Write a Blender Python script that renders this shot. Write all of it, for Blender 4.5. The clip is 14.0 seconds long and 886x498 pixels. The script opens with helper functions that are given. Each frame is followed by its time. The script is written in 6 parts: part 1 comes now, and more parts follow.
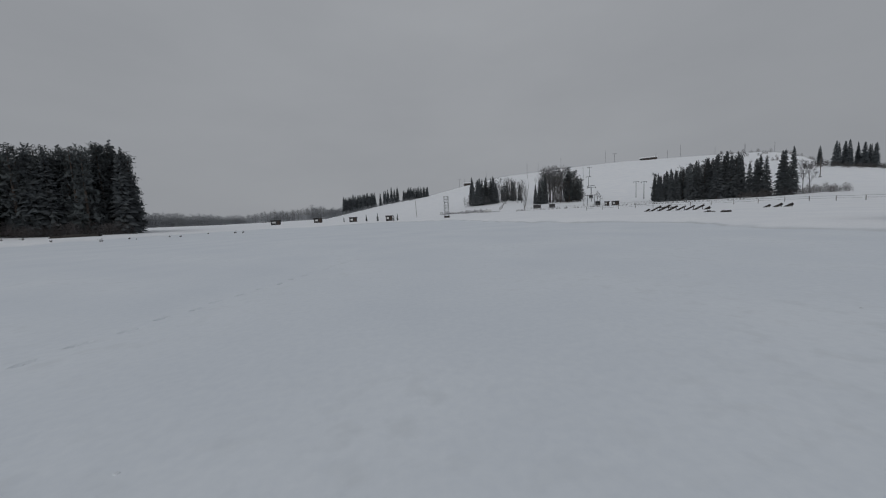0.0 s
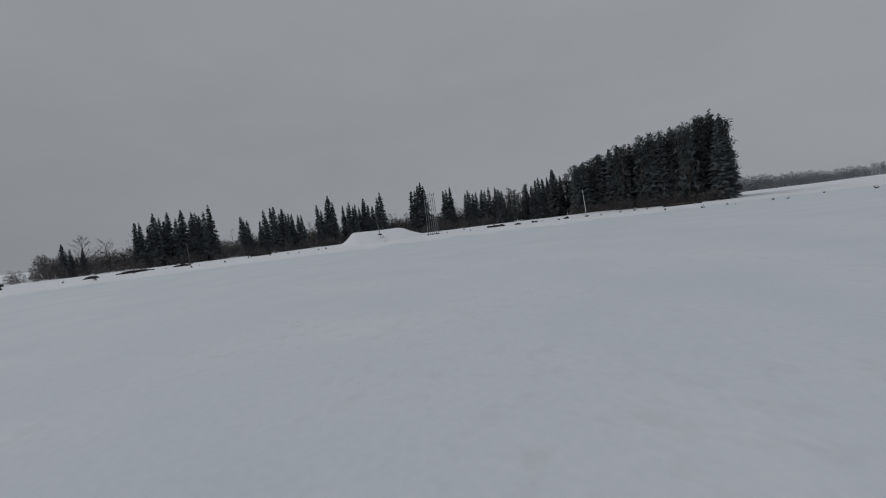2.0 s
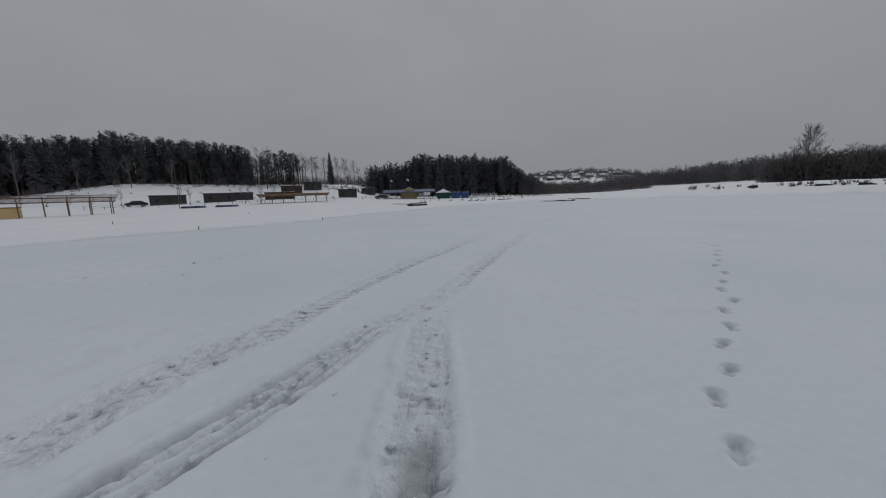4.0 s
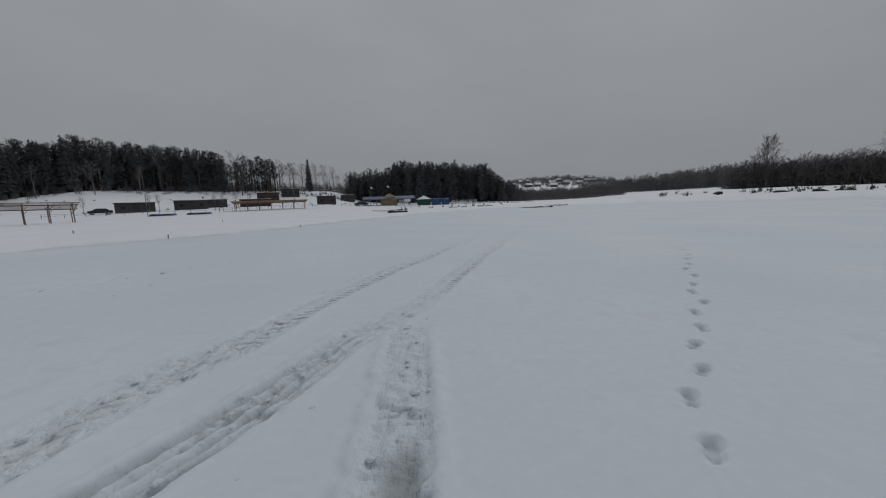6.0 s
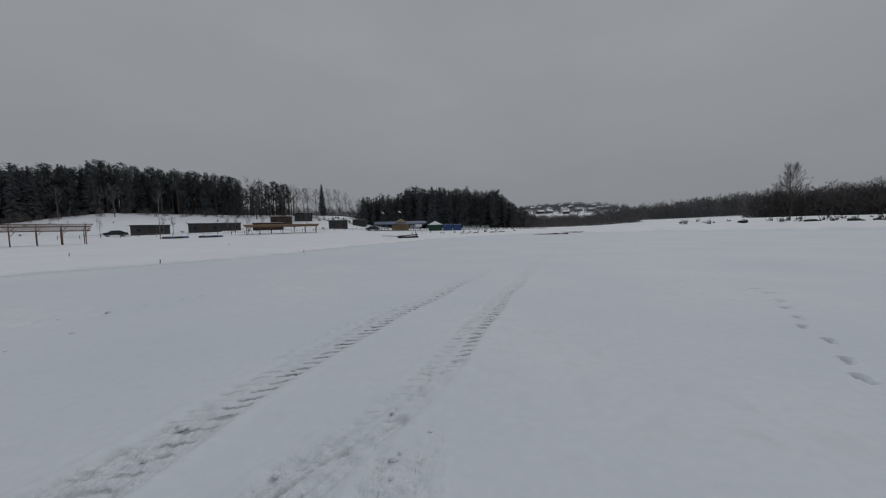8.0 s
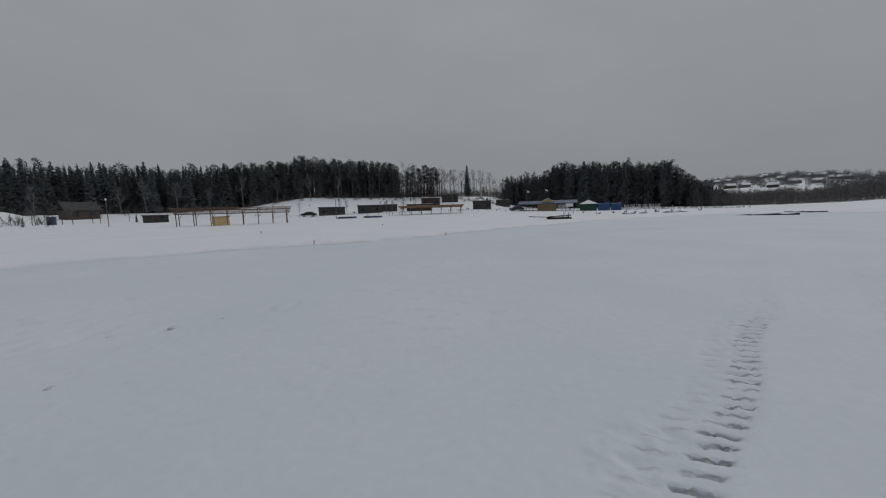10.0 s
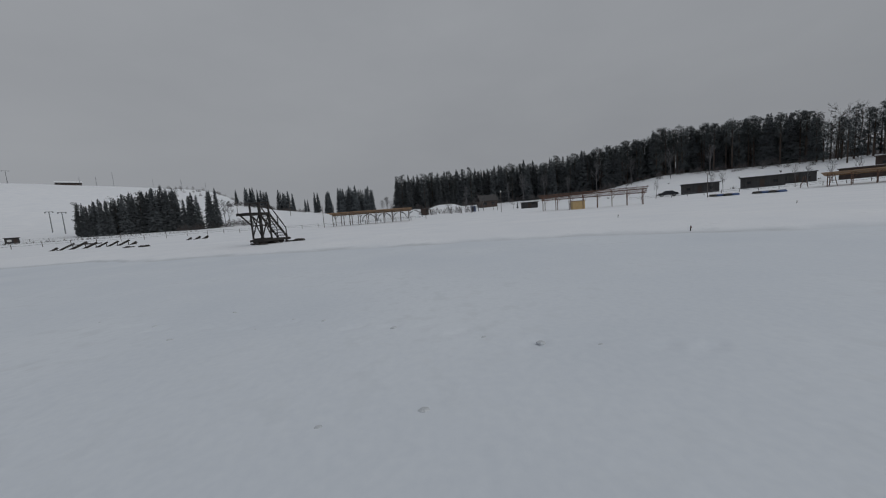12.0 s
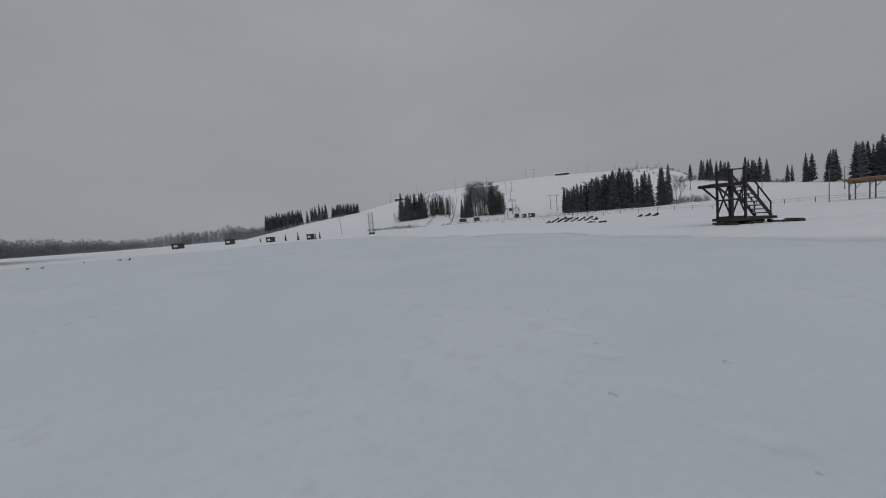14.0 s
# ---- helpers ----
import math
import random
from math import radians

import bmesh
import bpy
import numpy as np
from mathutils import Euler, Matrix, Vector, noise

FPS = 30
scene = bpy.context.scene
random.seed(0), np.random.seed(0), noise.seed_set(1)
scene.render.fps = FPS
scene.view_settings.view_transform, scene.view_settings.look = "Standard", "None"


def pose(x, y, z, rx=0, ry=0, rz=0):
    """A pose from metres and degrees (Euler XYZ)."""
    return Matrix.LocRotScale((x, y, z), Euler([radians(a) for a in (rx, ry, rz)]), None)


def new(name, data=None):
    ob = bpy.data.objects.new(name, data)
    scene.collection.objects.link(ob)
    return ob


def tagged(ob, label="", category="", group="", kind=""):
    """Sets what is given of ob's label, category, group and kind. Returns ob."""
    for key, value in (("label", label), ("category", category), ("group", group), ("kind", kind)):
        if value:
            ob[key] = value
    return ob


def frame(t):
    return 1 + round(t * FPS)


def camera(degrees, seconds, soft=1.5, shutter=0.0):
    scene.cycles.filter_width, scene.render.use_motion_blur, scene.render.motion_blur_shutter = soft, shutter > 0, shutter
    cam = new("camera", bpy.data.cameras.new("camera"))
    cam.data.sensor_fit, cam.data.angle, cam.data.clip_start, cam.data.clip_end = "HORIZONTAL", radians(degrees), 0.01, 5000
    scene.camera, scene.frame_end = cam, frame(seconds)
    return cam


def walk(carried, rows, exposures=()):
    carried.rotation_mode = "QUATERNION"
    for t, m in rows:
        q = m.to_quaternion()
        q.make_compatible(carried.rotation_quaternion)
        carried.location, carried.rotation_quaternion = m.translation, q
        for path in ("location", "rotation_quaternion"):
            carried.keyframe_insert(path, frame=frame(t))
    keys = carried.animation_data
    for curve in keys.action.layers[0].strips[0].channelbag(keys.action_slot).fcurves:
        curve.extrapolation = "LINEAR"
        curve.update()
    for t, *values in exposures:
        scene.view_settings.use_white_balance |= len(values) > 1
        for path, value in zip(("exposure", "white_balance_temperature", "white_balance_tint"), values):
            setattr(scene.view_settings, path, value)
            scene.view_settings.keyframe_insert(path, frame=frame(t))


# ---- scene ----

# ---------------------------------------------------------------- camera
cam = camera(105.15, 14.0, soft=1.1)
# seconds, x, y, z, heading (left of +y), tilt, lean
PATH = [
    (0.0, -4.88, 3.50, 1.66, -198.19, -5.67, -2.84),
    (0.3, -4.37, 3.08, 1.67, -195.42, -6.58, -2.89),
    (0.5, -4.07, 2.54, 1.68, -193.59, -6.90, -3.25),
    (1.0, -3.32, 1.03, 1.71, -184.02, -7.29, -4.20),
    (1.5, -2.01, 0.13, 1.71, -158.51, -5.48, -6.07),
    (1.8, -0.95, 0.04, 1.70, -135.91, -4.02, -7.28),
    (2.0, -0.43, 0.10, 1.70, -117.00, -2.89, -7.20),
    (2.1, -0.22, 0.12, 1.70, -106.49, -2.63, -7.94),
    (2.5, 0.25, 0.18, 1.71, -62.31, -0.68, -7.52),
    (2.7, 0.28, 0.13, 1.71, -41.75, -0.27, -7.00),
    (3.0, 0.14, 0.05, 1.70, -14.21, -0.91, -5.46),
    (3.2, 0.06, -0.03, 1.68, 1.75, -2.02, -4.92),
    (3.5, 0.10, -0.04, 1.68, 13.78, -4.34, -4.40),
    (4.0, -0.02, -0.04, 1.68, 7.35, -8.75, -1.95),
    (6.5, 0.00, -0.00, 1.68, 3.98, -6.77, -2.01),
    (7.0, 0.01, 0.34, 1.69, 3.63, -4.44, -1.45),
    (7.2, -0.03, 0.62, 1.71, 3.42, -3.57, -0.98),
    (9.3, -1.20, 4.94, 1.70, 18.16, -4.27, -2.31),
    (9.5, -1.52, 5.43, 1.71, 21.10, -4.89, -2.05),
    (10.0, -2.15, 6.39, 1.71, 29.49, -6.07, -1.71),
    (10.5, -2.68, 6.89, 1.70, 40.19, -6.79, -2.85),
    (11.0, -3.35, 7.23, 1.70, 52.77, -6.59, -3.43),
    (11.5, -3.96, 7.25, 1.70, 67.73, -6.48, -3.46),
    (12.0, -4.60, 7.28, 1.71, 84.15, -5.94, -4.28),
    (12.5, -5.37, 7.01, 1.71, 103.69, -5.05, -4.73),
    (13.0, -6.42, 6.47, 1.69, 123.71, -4.12, -5.26),
    (13.5, -7.16, 5.93, 1.69, 140.76, -3.56, -5.32),
    (14.0, -7.65, 5.25, 1.69, 150.94, -3.91, -4.64),
]


def view(x, y, z, heading, tilt, lean):
    return pose(x, y, z, 0, 0, heading) @ pose(0, 0, 0, 90 + tilt) @ pose(0, 0, 0, 0, 0, lean)


walk(cam, [(row[0], view(*row[1:])) for row in PATH], exposures=[(0.0, -0.09), (14.0, -0.09)])

# ---------------------------------------------------------------- world and sun
SUN_UP, SUN_ROUND = 42.0, 210.0
world = bpy.data.worlds.new("overcast_sky")
scene.world = world
world.use_nodes = True
wn, wl = world.node_tree.nodes, world.node_tree.links
wn.clear()
w_out = wn.new("ShaderNodeOutputWorld")
w_back = wn.new("ShaderNodeBackground")
w_sky = wn.new("ShaderNodeTexSky")
w_sky.sky_type = "NISHITA"
w_sky.sun_disc = False
w_sky.sun_elevation, w_sky.sun_rotation = radians(SUN_UP), radians(SUN_ROUND)
w_sky.dust_density = 1.0
w_grey = wn.new("ShaderNodeHueSaturation")
w_grey.inputs["Saturation"].default_value = 0.10
w_cloud = wn.new("ShaderNodeMix")
w_cloud.data_type = "RGBA"
w_cloud.inputs[0].default_value = 0.97
w_coord = wn.new("ShaderNodeTexCoord")
w_map = wn.new("ShaderNodeMapping")
w_map.inputs["Scale"].default_value = (1.0, 1.0, 2.6)
w_noise = wn.new("ShaderNodeTexNoise")
w_noise.inputs["Scale"].default_value = 1.6
w_noise.inputs["Detail"].default_value = 5.0
w_noise.inputs["Roughness"].default_value = 0.55
w_ramp = wn.new("ShaderNodeValToRGB")
w_ramp.color_ramp.elements[0].position, w_ramp.color_ramp.elements[0].color = 0.30, (2.62, 2.75, 2.97, 1)
w_ramp.color_ramp.elements[1].position, w_ramp.color_ramp.elements[1].color = 0.72, (2.96, 3.10, 3.32, 1)
w_back.inputs["Strength"].default_value = 0.10
wl.new(w_sky.outputs[0], w_grey.inputs["Color"])
wl.new(w_coord.outputs["Generated"], w_map.inputs[0])
wl.new(w_map.outputs[0], w_noise.inputs["Vector"])
wl.new(w_noise.outputs["Fac"], w_ramp.inputs[0])
wl.new(w_grey.outputs[0], w_cloud.inputs[6])
# low over the hills the cloud is thinner towards the sun; higher up it is even
w_dot = wn.new("ShaderNodeVectorMath")
w_dot.operation = "DOT_PRODUCT"
w_dot.inputs[1].default_value = (-0.20, -0.95, 0.10)
w_span = wn.new("ShaderNodeMapRange")
w_span.inputs[1].default_value, w_span.inputs[2].default_value = -1.0, 1.0
w_span.inputs[3].default_value, w_span.inputs[4].default_value = 0.86, 1.06
w_axes = wn.new("ShaderNodeSeparateXYZ")
w_high = wn.new("ShaderNodeMapRange")
w_high.interpolation_type = "SMOOTHSTEP"
w_high.inputs[1].default_value, w_high.inputs[2].default_value = 0.03, 0.50
w_even = wn.new("ShaderNodeMix")
w_even.inputs[3].default_value = 1.09
w_thin = wn.new("ShaderNodeVectorMath")
w_thin.operation = "SCALE"
wl.new(w_coord.outputs["Generated"], w_dot.inputs[0])
wl.new(w_coord.outputs["Generated"], w_axes.inputs[0])
wl.new(w_axes.outputs["Z"], w_high.inputs[0])
wl.new(w_dot.outputs["Value"], w_span.inputs[0])
wl.new(w_high.outputs[0], w_even.inputs[0])
wl.new(w_span.outputs[0], w_even.inputs[2])
wl.new(w_ramp.outputs[0], w_thin.inputs[0])
wl.new(w_even.outputs[0], w_thin.inputs["Scale"])
wl.new(w_thin.outputs[0], w_cloud.inputs[7])
wl.new(w_cloud.outputs[2], w_back.inputs["Color"])
wl.new(w_back.outputs[0], w_out.inputs[0])

sun_data = bpy.data.lights.new("sun", "SUN")
sun_data.energy, sun_data.angle, sun_data.color = 0.76, radians(70), (1.0, 0.98, 0.95)
sun = new("sun", sun_data)
sun.matrix_world = pose(0, 0, 60, 90 - SUN_UP, 0, -SUN_ROUND)


# ---------------------------------------------------------------- materials
def material(name, low, high, scale=4.0, rough=0.7, metal=0.0, bump=0.3, bump_scale=30.0, fine=0.35, vary=0.0, stretch=(1, 1, 1), depth=0.02):
    """Two colours mixed by broad and fine noise, with fine relief, on the thing's own coordinates."""
    m = bpy.data.materials.new(name)
    m.use_nodes = True
    n, l = m.node_tree.nodes, m.node_tree.links
    b = n["Principled BSDF"]
    b.inputs["Roughness"].default_value, b.inputs["Metallic"].default_value = rough, metal
    co = n.new("ShaderNodeTexCoord")
    mp = n.new("ShaderNodeMapping")
    mp.inputs["Scale"].default_value = stretch
    l.new(co.outputs["Object"], mp.inputs[0])
    a = n.new("ShaderNodeTexNoise")
    a.inputs["Scale"].default_value, a.inputs["Detail"].default_value = scale, 4
    c = n.new("ShaderNodeTexNoise")
    c.inputs["Scale"].default_value, c.inputs["Detail"].default_value = bump_scale, 3
    for t in (a, c):
        l.new(mp.outputs[0], t.inputs["Vector"])
    mix = n.new("ShaderNodeMix")
    l.new(c.outputs["Fac"], mix.inputs[3])
    l.new(a.outputs["Fac"], mix.inputs[2])
    mix.inputs[0].default_value = fine
    ramp = n.new("ShaderNodeValToRGB")
    ramp.color_ramp.elements[0].position, ramp.color_ramp.elements[0].color = 0.36, (*low, 1)
    ramp.color_ramp.elements[1].position, ramp.color_ramp.elements[1].color = 0.64, (*high, 1)
    l.new(mix.outputs[0], ramp.inputs[0])
    last = ramp.outputs[0]
    if vary:
        info = n.new("ShaderNodeObjectInfo")
        span = n.new("ShaderNodeMapRange")
        span.inputs[3].default_value, span.inputs[4].default_value = 1 - vary, 1 + vary
        hsv = n.new("ShaderNodeHueSaturation")
        l.new(info.outputs["Random"], span.inputs[0])
        l.new(span.outputs[0], hsv.inputs["Value"])
        l.new(last, hsv.inputs["Color"])
        last = hsv.outputs[0]
    l.new(last, b.inputs["Base Color"])
    if bump:
        bp = n.new("ShaderNodeBump")
        bp.inputs["Strength"].default_value, bp.inputs["Distance"].default_value = bump, depth
        l.new(c.outputs["Fac"], bp.inputs["Height"])
        l.new(bp.outputs[0], b.inputs["Normal"])
    return m


def snow_material():
    """Old lake snow: broad tint, wind ripples, fine grain; grey slush in wheel ruts and boot prints, shade painted
    there and along the ice edge.
    """
    m = material("snow", (0.76, 0.788, 0.832), (0.845, 0.865, 0.895), 0.22, 0.8, 0, 0.0, 9.0, 0.35)
    n, l = m.node_tree.nodes, m.node_tree.links
    b = n["Principled BSDF"]
    ramp = n["Color Ramp"]
    co = n.new("ShaderNodeTexCoord")

    def mark(name):
        a = n.new("ShaderNodeAttribute")
        a.attribute_name = name
        return a.outputs["Fac"]

    def sums(kind, p, q, clamp=False):
        k = n.new("ShaderNodeMath")
        k.operation, k.use_clamp = kind, clamp
        for i, v in enumerate((p, q)):
            if isinstance(v, (int, float)):
                k.inputs[i].default_value = v
            elif v is not None:
                l.new(v, k.inputs[i])
        return k.outputs[0]

    def span(v, a0, a1, b0, b1):
        k = n.new("ShaderNodeMapRange")
        for i, c in enumerate((a0, a1, b0, b1)):
            k.inputs[1 + i].default_value = c
        l.new(v, k.inputs[0])
        return k.outputs[0]

    def noise(scale, detail):
        t = n.new("ShaderNodeTexNoise")
        t.inputs["Scale"].default_value, t.inputs["Detail"].default_value = scale, detail
        l.new(co.outputs["Object"], t.inputs["Vector"])
        return t.outputs["Fac"]

    def tint(fac, colour, under, kind="MIX"):
        k = n.new("ShaderNodeMix")
        k.data_type, k.blend_type = "RGBA", kind
        k.inputs[7].default_value = (*colour, 1)
        l.new(fac, k.inputs[0])
        l.new(under, k.inputs[6])
        return k.outputs[2]

    broad, lumps, grit = noise(5.0, 3), noise(13.0, 6), noise(30.0, 6)
    # tyre lugs: a steep wall with its shade painted in, then a slope out of the print
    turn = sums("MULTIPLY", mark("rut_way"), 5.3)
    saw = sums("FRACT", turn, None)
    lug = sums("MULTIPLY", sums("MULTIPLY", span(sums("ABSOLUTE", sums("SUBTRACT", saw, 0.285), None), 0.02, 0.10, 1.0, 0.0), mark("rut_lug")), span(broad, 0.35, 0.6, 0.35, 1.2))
    lay = n.new("ShaderNodeCombineXYZ")
    l.new(sums("MULTIPLY", mark("rut_way"), 2.4), lay.inputs[0])
    l.new(sums("MULTIPLY", mark("rut_side"), 11.0), lay.inputs[1])
    streak = n.new("ShaderNodeTexNoise")
    streak.inputs["Scale"].default_value, streak.inputs["Detail"].default_value = 1.0, 4
    streak.inputs["Roughness"].default_value = 0.65
    l.new(lay.outputs[0], streak.inputs["Vector"])
    ridge = streak.outputs["Fac"]
    # torn rut streaks: shade of the cracks put into the colour, with slush
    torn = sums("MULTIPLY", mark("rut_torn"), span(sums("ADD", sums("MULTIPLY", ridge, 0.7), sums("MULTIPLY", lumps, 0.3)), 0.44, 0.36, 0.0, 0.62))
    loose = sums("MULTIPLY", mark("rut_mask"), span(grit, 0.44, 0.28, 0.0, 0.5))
    # boot prints: the hollow's shade painted in, along with trodden slush
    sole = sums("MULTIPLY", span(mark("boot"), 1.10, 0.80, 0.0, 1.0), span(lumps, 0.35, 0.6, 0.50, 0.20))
    worn_shade = sums("ADD", sums("ADD", mark("worn_shade"), sums("MULTIPLY", lug, 0.75)), sums("ADD", sums("ADD", torn, loose), sole), True)
    # the lake's snow is thinner and wetter than that of the banks
    shore = sums("ADD", mark("shore"), sums("MULTIPLY", noise(0.5, 4), 1.6))
    colour = tint(span(shore, 1.8, 0.2, 0.0, 1.0), (0.845, 0.875, 0.90), ramp.outputs[0], "MULTIPLY")
    # shade of the step at the ice edge, painted as a thin dark line
    edge_shade = sums("MULTIPLY", sums("MULTIPLY", mark("edge"), span(shore, 0.15, 0.75, 0.0, 1.0)), span(shore, 1.5, 0.8, 0.0, 1.0))
    colour = tint(sums("MULTIPLY", edge_shade, span(noise(0.23, 4), 0.40, 0.56, 0.18, 0.55)), (0.42, 0.45, 0.47), colour)
    flecks = sums("MULTIPLY", span(noise(2.6, 6), 0.52, 0.68, 0.0, 0.16), span(noise(0.22, 3), 0.44, 0.60, 0.0, 1.0))
    colour = tint(flecks, (0.42, 0.45, 0.47), colour)
    colour = tint(worn_shade, (0.31, 0.345, 0.36), colour)
    l.new(colour, b.inputs["Base Color"])
    l.new(span(worn_shade, 0.0, 1.0, 0.85, 0.45), b.inputs["Roughness"])
    last = None
    rough = sums("SUBTRACT", sums("MULTIPLY", sums("ADD", sums("ADD", lumps, sums("MULTIPLY", grit, 0.35)), ridge), sums("ADD", sums("MULTIPLY", mark("rut_mask"), 0.5), mark("rut_torn"))), sums("ADD", sums("MULTIPLY", lug, 0.8), sums("MULTIPLY", torn, 0.9)))
    for height, depth, strength in ((noise(0.8, 3), 0.06, 0.22), (broad, 0.020, 0.14), (noise(42.0, 4), 0.006, 0.14), (rough, 0.04, 0.60)):
        bp = n.new("ShaderNodeBump")
        bp.inputs["Strength"].default_value, bp.inputs["Distance"].default_value = strength, depth
        l.new(height, bp.inputs["Height"])
        if last:
            l.new(last, bp.inputs["Normal"])
        last = bp.outputs[0]
    l.new(last, b.inputs["Normal"])
    return m


SNOW = snow_material()
NEEDLES = material("spruce_needles", (0.060, 0.069, 0.075), (0.100, 0.112, 0.119), 1.2, 0.9, 0, 0, vary=0.25)
# the next two needle colours are lightened to carry distance haze
FAR_HAZE_NEEDLES = material("far_haze_needles", (0.078, 0.092, 0.102), (0.120, 0.136, 0.148), 1.2, 0.9, 0, 0, vary=0.2)
HAZE_NEEDLES = material("haze_pine_needles", (0.056, 0.063, 0.068), (0.094, 0.103, 0.108), 1.0, 0.9, 0, 0, vary=0.2)
PINE_NEEDLES = material("pine_needles", (0.047, 0.055, 0.058), (0.082, 0.093, 0.095), 1.0, 0.9, 0, 0, vary=0.25)
BARK = material("dark_bark", (0.050, 0.044, 0.041), (0.095, 0.082, 0.072), 3, 0.9, 0, 0.4, 12, stretch=(1, 1, 0.2))
PINE_BARK = material("pine_bark", (0.045, 0.036, 0.031), (0.085, 0.062, 0.050), 2, 0.9, 0, 0.4, 12, stretch=(1, 1, 0.2))
TWIGS = material("bare_twigs", (0.078, 0.071, 0.072), (0.135, 0.124, 0.124), 2, 0.9, 0, 0, vary=0.2)
# haze of the far woods is put into these two twig colours
FAR_HAZE_TWIGS = material("far_haze_twigs", (0.19, 0.20, 0.215), (0.30, 0.315, 0.335), 2, 0.9, 0, 0, vary=0.2)
HAZE_TWIGS = material("haze_grey_twigs", (0.125, 0.122, 0.125), (0.20, 0.198, 0.205), 2, 0.9, 0, 0, vary=0.2)
GREY_TWIGS = material("grey_twigs", (0.105, 0.105, 0.110), (0.18, 0.178, 0.185), 2, 0.9, 0, 0, vary=0.2)

# ---------------------------------------------------------------- ground
# heading, shore radius, bank height, middle radius and height, far radius and height
LAND = [
    (-180, 100, 0.8, 130, 1.3, 430, 4), (-165, 105, 0.7, 130, 1.0, 450, 3), (-156, 85, 0.9, 118, 1.7, 450, 4),
    (-140, 75, 1.0, 105, 1.9, 300, 5), (-115, 72, 1.1, 92, 2.0, 300, 6), (-90, 72, 1.1, 100, 1.6, 300, 6),
    (-60, 80, 1.2, 105, 1.9, 300, 9), (-40, 80, 1.2, 105, 2.4, 300, 6), (-25, 80, 1.0, 105, 2.3, 500, 12),
]
LAND2 = [
    (-19, 80, 0.7, 108, 1.3, 820, 40), (-14, 80, 0.6, 110, 0.9, 820, 46), (-8, 78, 0.6, 110, 0.9, 800, 40), (2, 66, 0.35, 112, 1.1, 320, 7), (13, 47, 0.28, 118, 1.6, 300, 9),
    (22, 36.5, 0.30, 122, 2.5, 180, 9.5), (30, 31, 0.32, 124, 2.6, 180, 9.8), (36, 28.5, 0.33, 125, 2.6, 180, 10), (50, 27, 0.34, 112, 1.8, 180, 11),
    (59, 26, 0.34, 110, 1.6, 180, 6), (66, 25.4, 0.34, 110, 1.5, 178, 5), (75, 25, 0.34, 110, 1.5, 178, 5), (89, 26.3, 0.36, 112, 1.6, 175, 5), (100, 28.5, 0.36, 120, 1.6, 300, 8.5),
]
LAND3 = [
    (108, 30.5, 0.38, 120, 1.8, 270, 13), (112, 32.5, 0.42, 112, 2.0, 300, 19), (117, 37, 0.5, 115, 2.0, 430, 44), (124, 40, 0.6, 118, 2.0, 430, 48),
    (134, 44, 0.7, 115, 2.0, 430, 51), (142, 47, 0.7, 118, 1.9, 405, 46), (150, 68, 0.8, 122, 1.8, 375, 40),
    (157, 95, 0.8, 125, 1.8, 385, 33), (163, 105, 0.8, 130, 1.8, 420, 26), (170, 104, 0.8, 130, 1.7, 420, 19), (180, 100, 0.8, 130, 1.3, 430, 4),
]
LAND_ROWS = np.array(LAND + LAND2 + LAND3, float)


def smooth(v):
    v = np.clip(v, 0, 1)
    return v * v * (3 - 2 * v)


def land(x, y):
    """Height of the ground."""
    x, y = np.asarray(x, float), np.asarray(y, float)
    az, r = np.degrees(np.arctan2(-x, y)), np.hypot(x, y)
    rs, zb, rm, zm, rf, zf = (np.interp(az, LAND_ROWS[:, 0], LAND_ROWS[:, n]) for n in range(1, 7))
    wob = 0.6 * np.sin(x * 0.21 + 1.3 * np.sin(y * 0.13)) + 0.5 * np.sin(y * 0.27 + 2 * np.sin(x * 0.09))
    rs = rs + 0.35 * wob
    z = 0.45 * zb * smooth((r - rs) / 1.1) + 0.55 * zb * smooth((r - rs) / (4.5 + 0.04 * rs))
    z = z + (zm - zb) * np.clip((r - rs - 8) / np.maximum(rm - rs - 8, 1), 0, 1) ** 2.8
    z = z + (zf - zm) * smooth((r - rm) / (rf - rm) * 0.92) ** 1.5 / float(smooth(0.92)) ** 1.5
    out = np.clip((r - 20) / 30, 0, 1)
    z = z + out * (0.06 * wob + 0.10 * np.sin(x * 0.05 + y * 0.04) * np.clip((r - 90) / 60, 0, 1))
    # snow heap on the east bank
    mx, my = 89.0, -27.0
    u, v = x - mx, y - my
    z = z + (2.7 + 0.05 * v) * smooth(np.where(v > 0, 2.9, 1.5) * (np.where(v > 0, 1.12, 1.25) - np.sqrt((u / 6.0) ** 2 + (v / 9.5) ** 2)))
    z = z + 2.6 * smooth(1.3 - np.hypot((x + 143.0) / 8.0, (y - 24.0) / 9.0))
    return z


def shore_way(x, y):
    """Metres from the ice edge, below zero on the lake."""
    az, r = np.degrees(np.arctan2(-x, y)), np.hypot(x, y)
    rs = np.interp(az, LAND_ROWS[:, 0], LAND_ROWS[:, 1])
    wob = 0.6 * np.sin(x * 0.21 + 1.3 * np.sin(y * 0.13)) + 0.5 * np.sin(y * 0.27 + 2 * np.sin(x * 0.09))
    return np.clip((r - rs - 0.35 * wob) / (0.6 + 0.012 * rs), -30, 30)


def ground_z(x, y):
    return float(land(x, y))


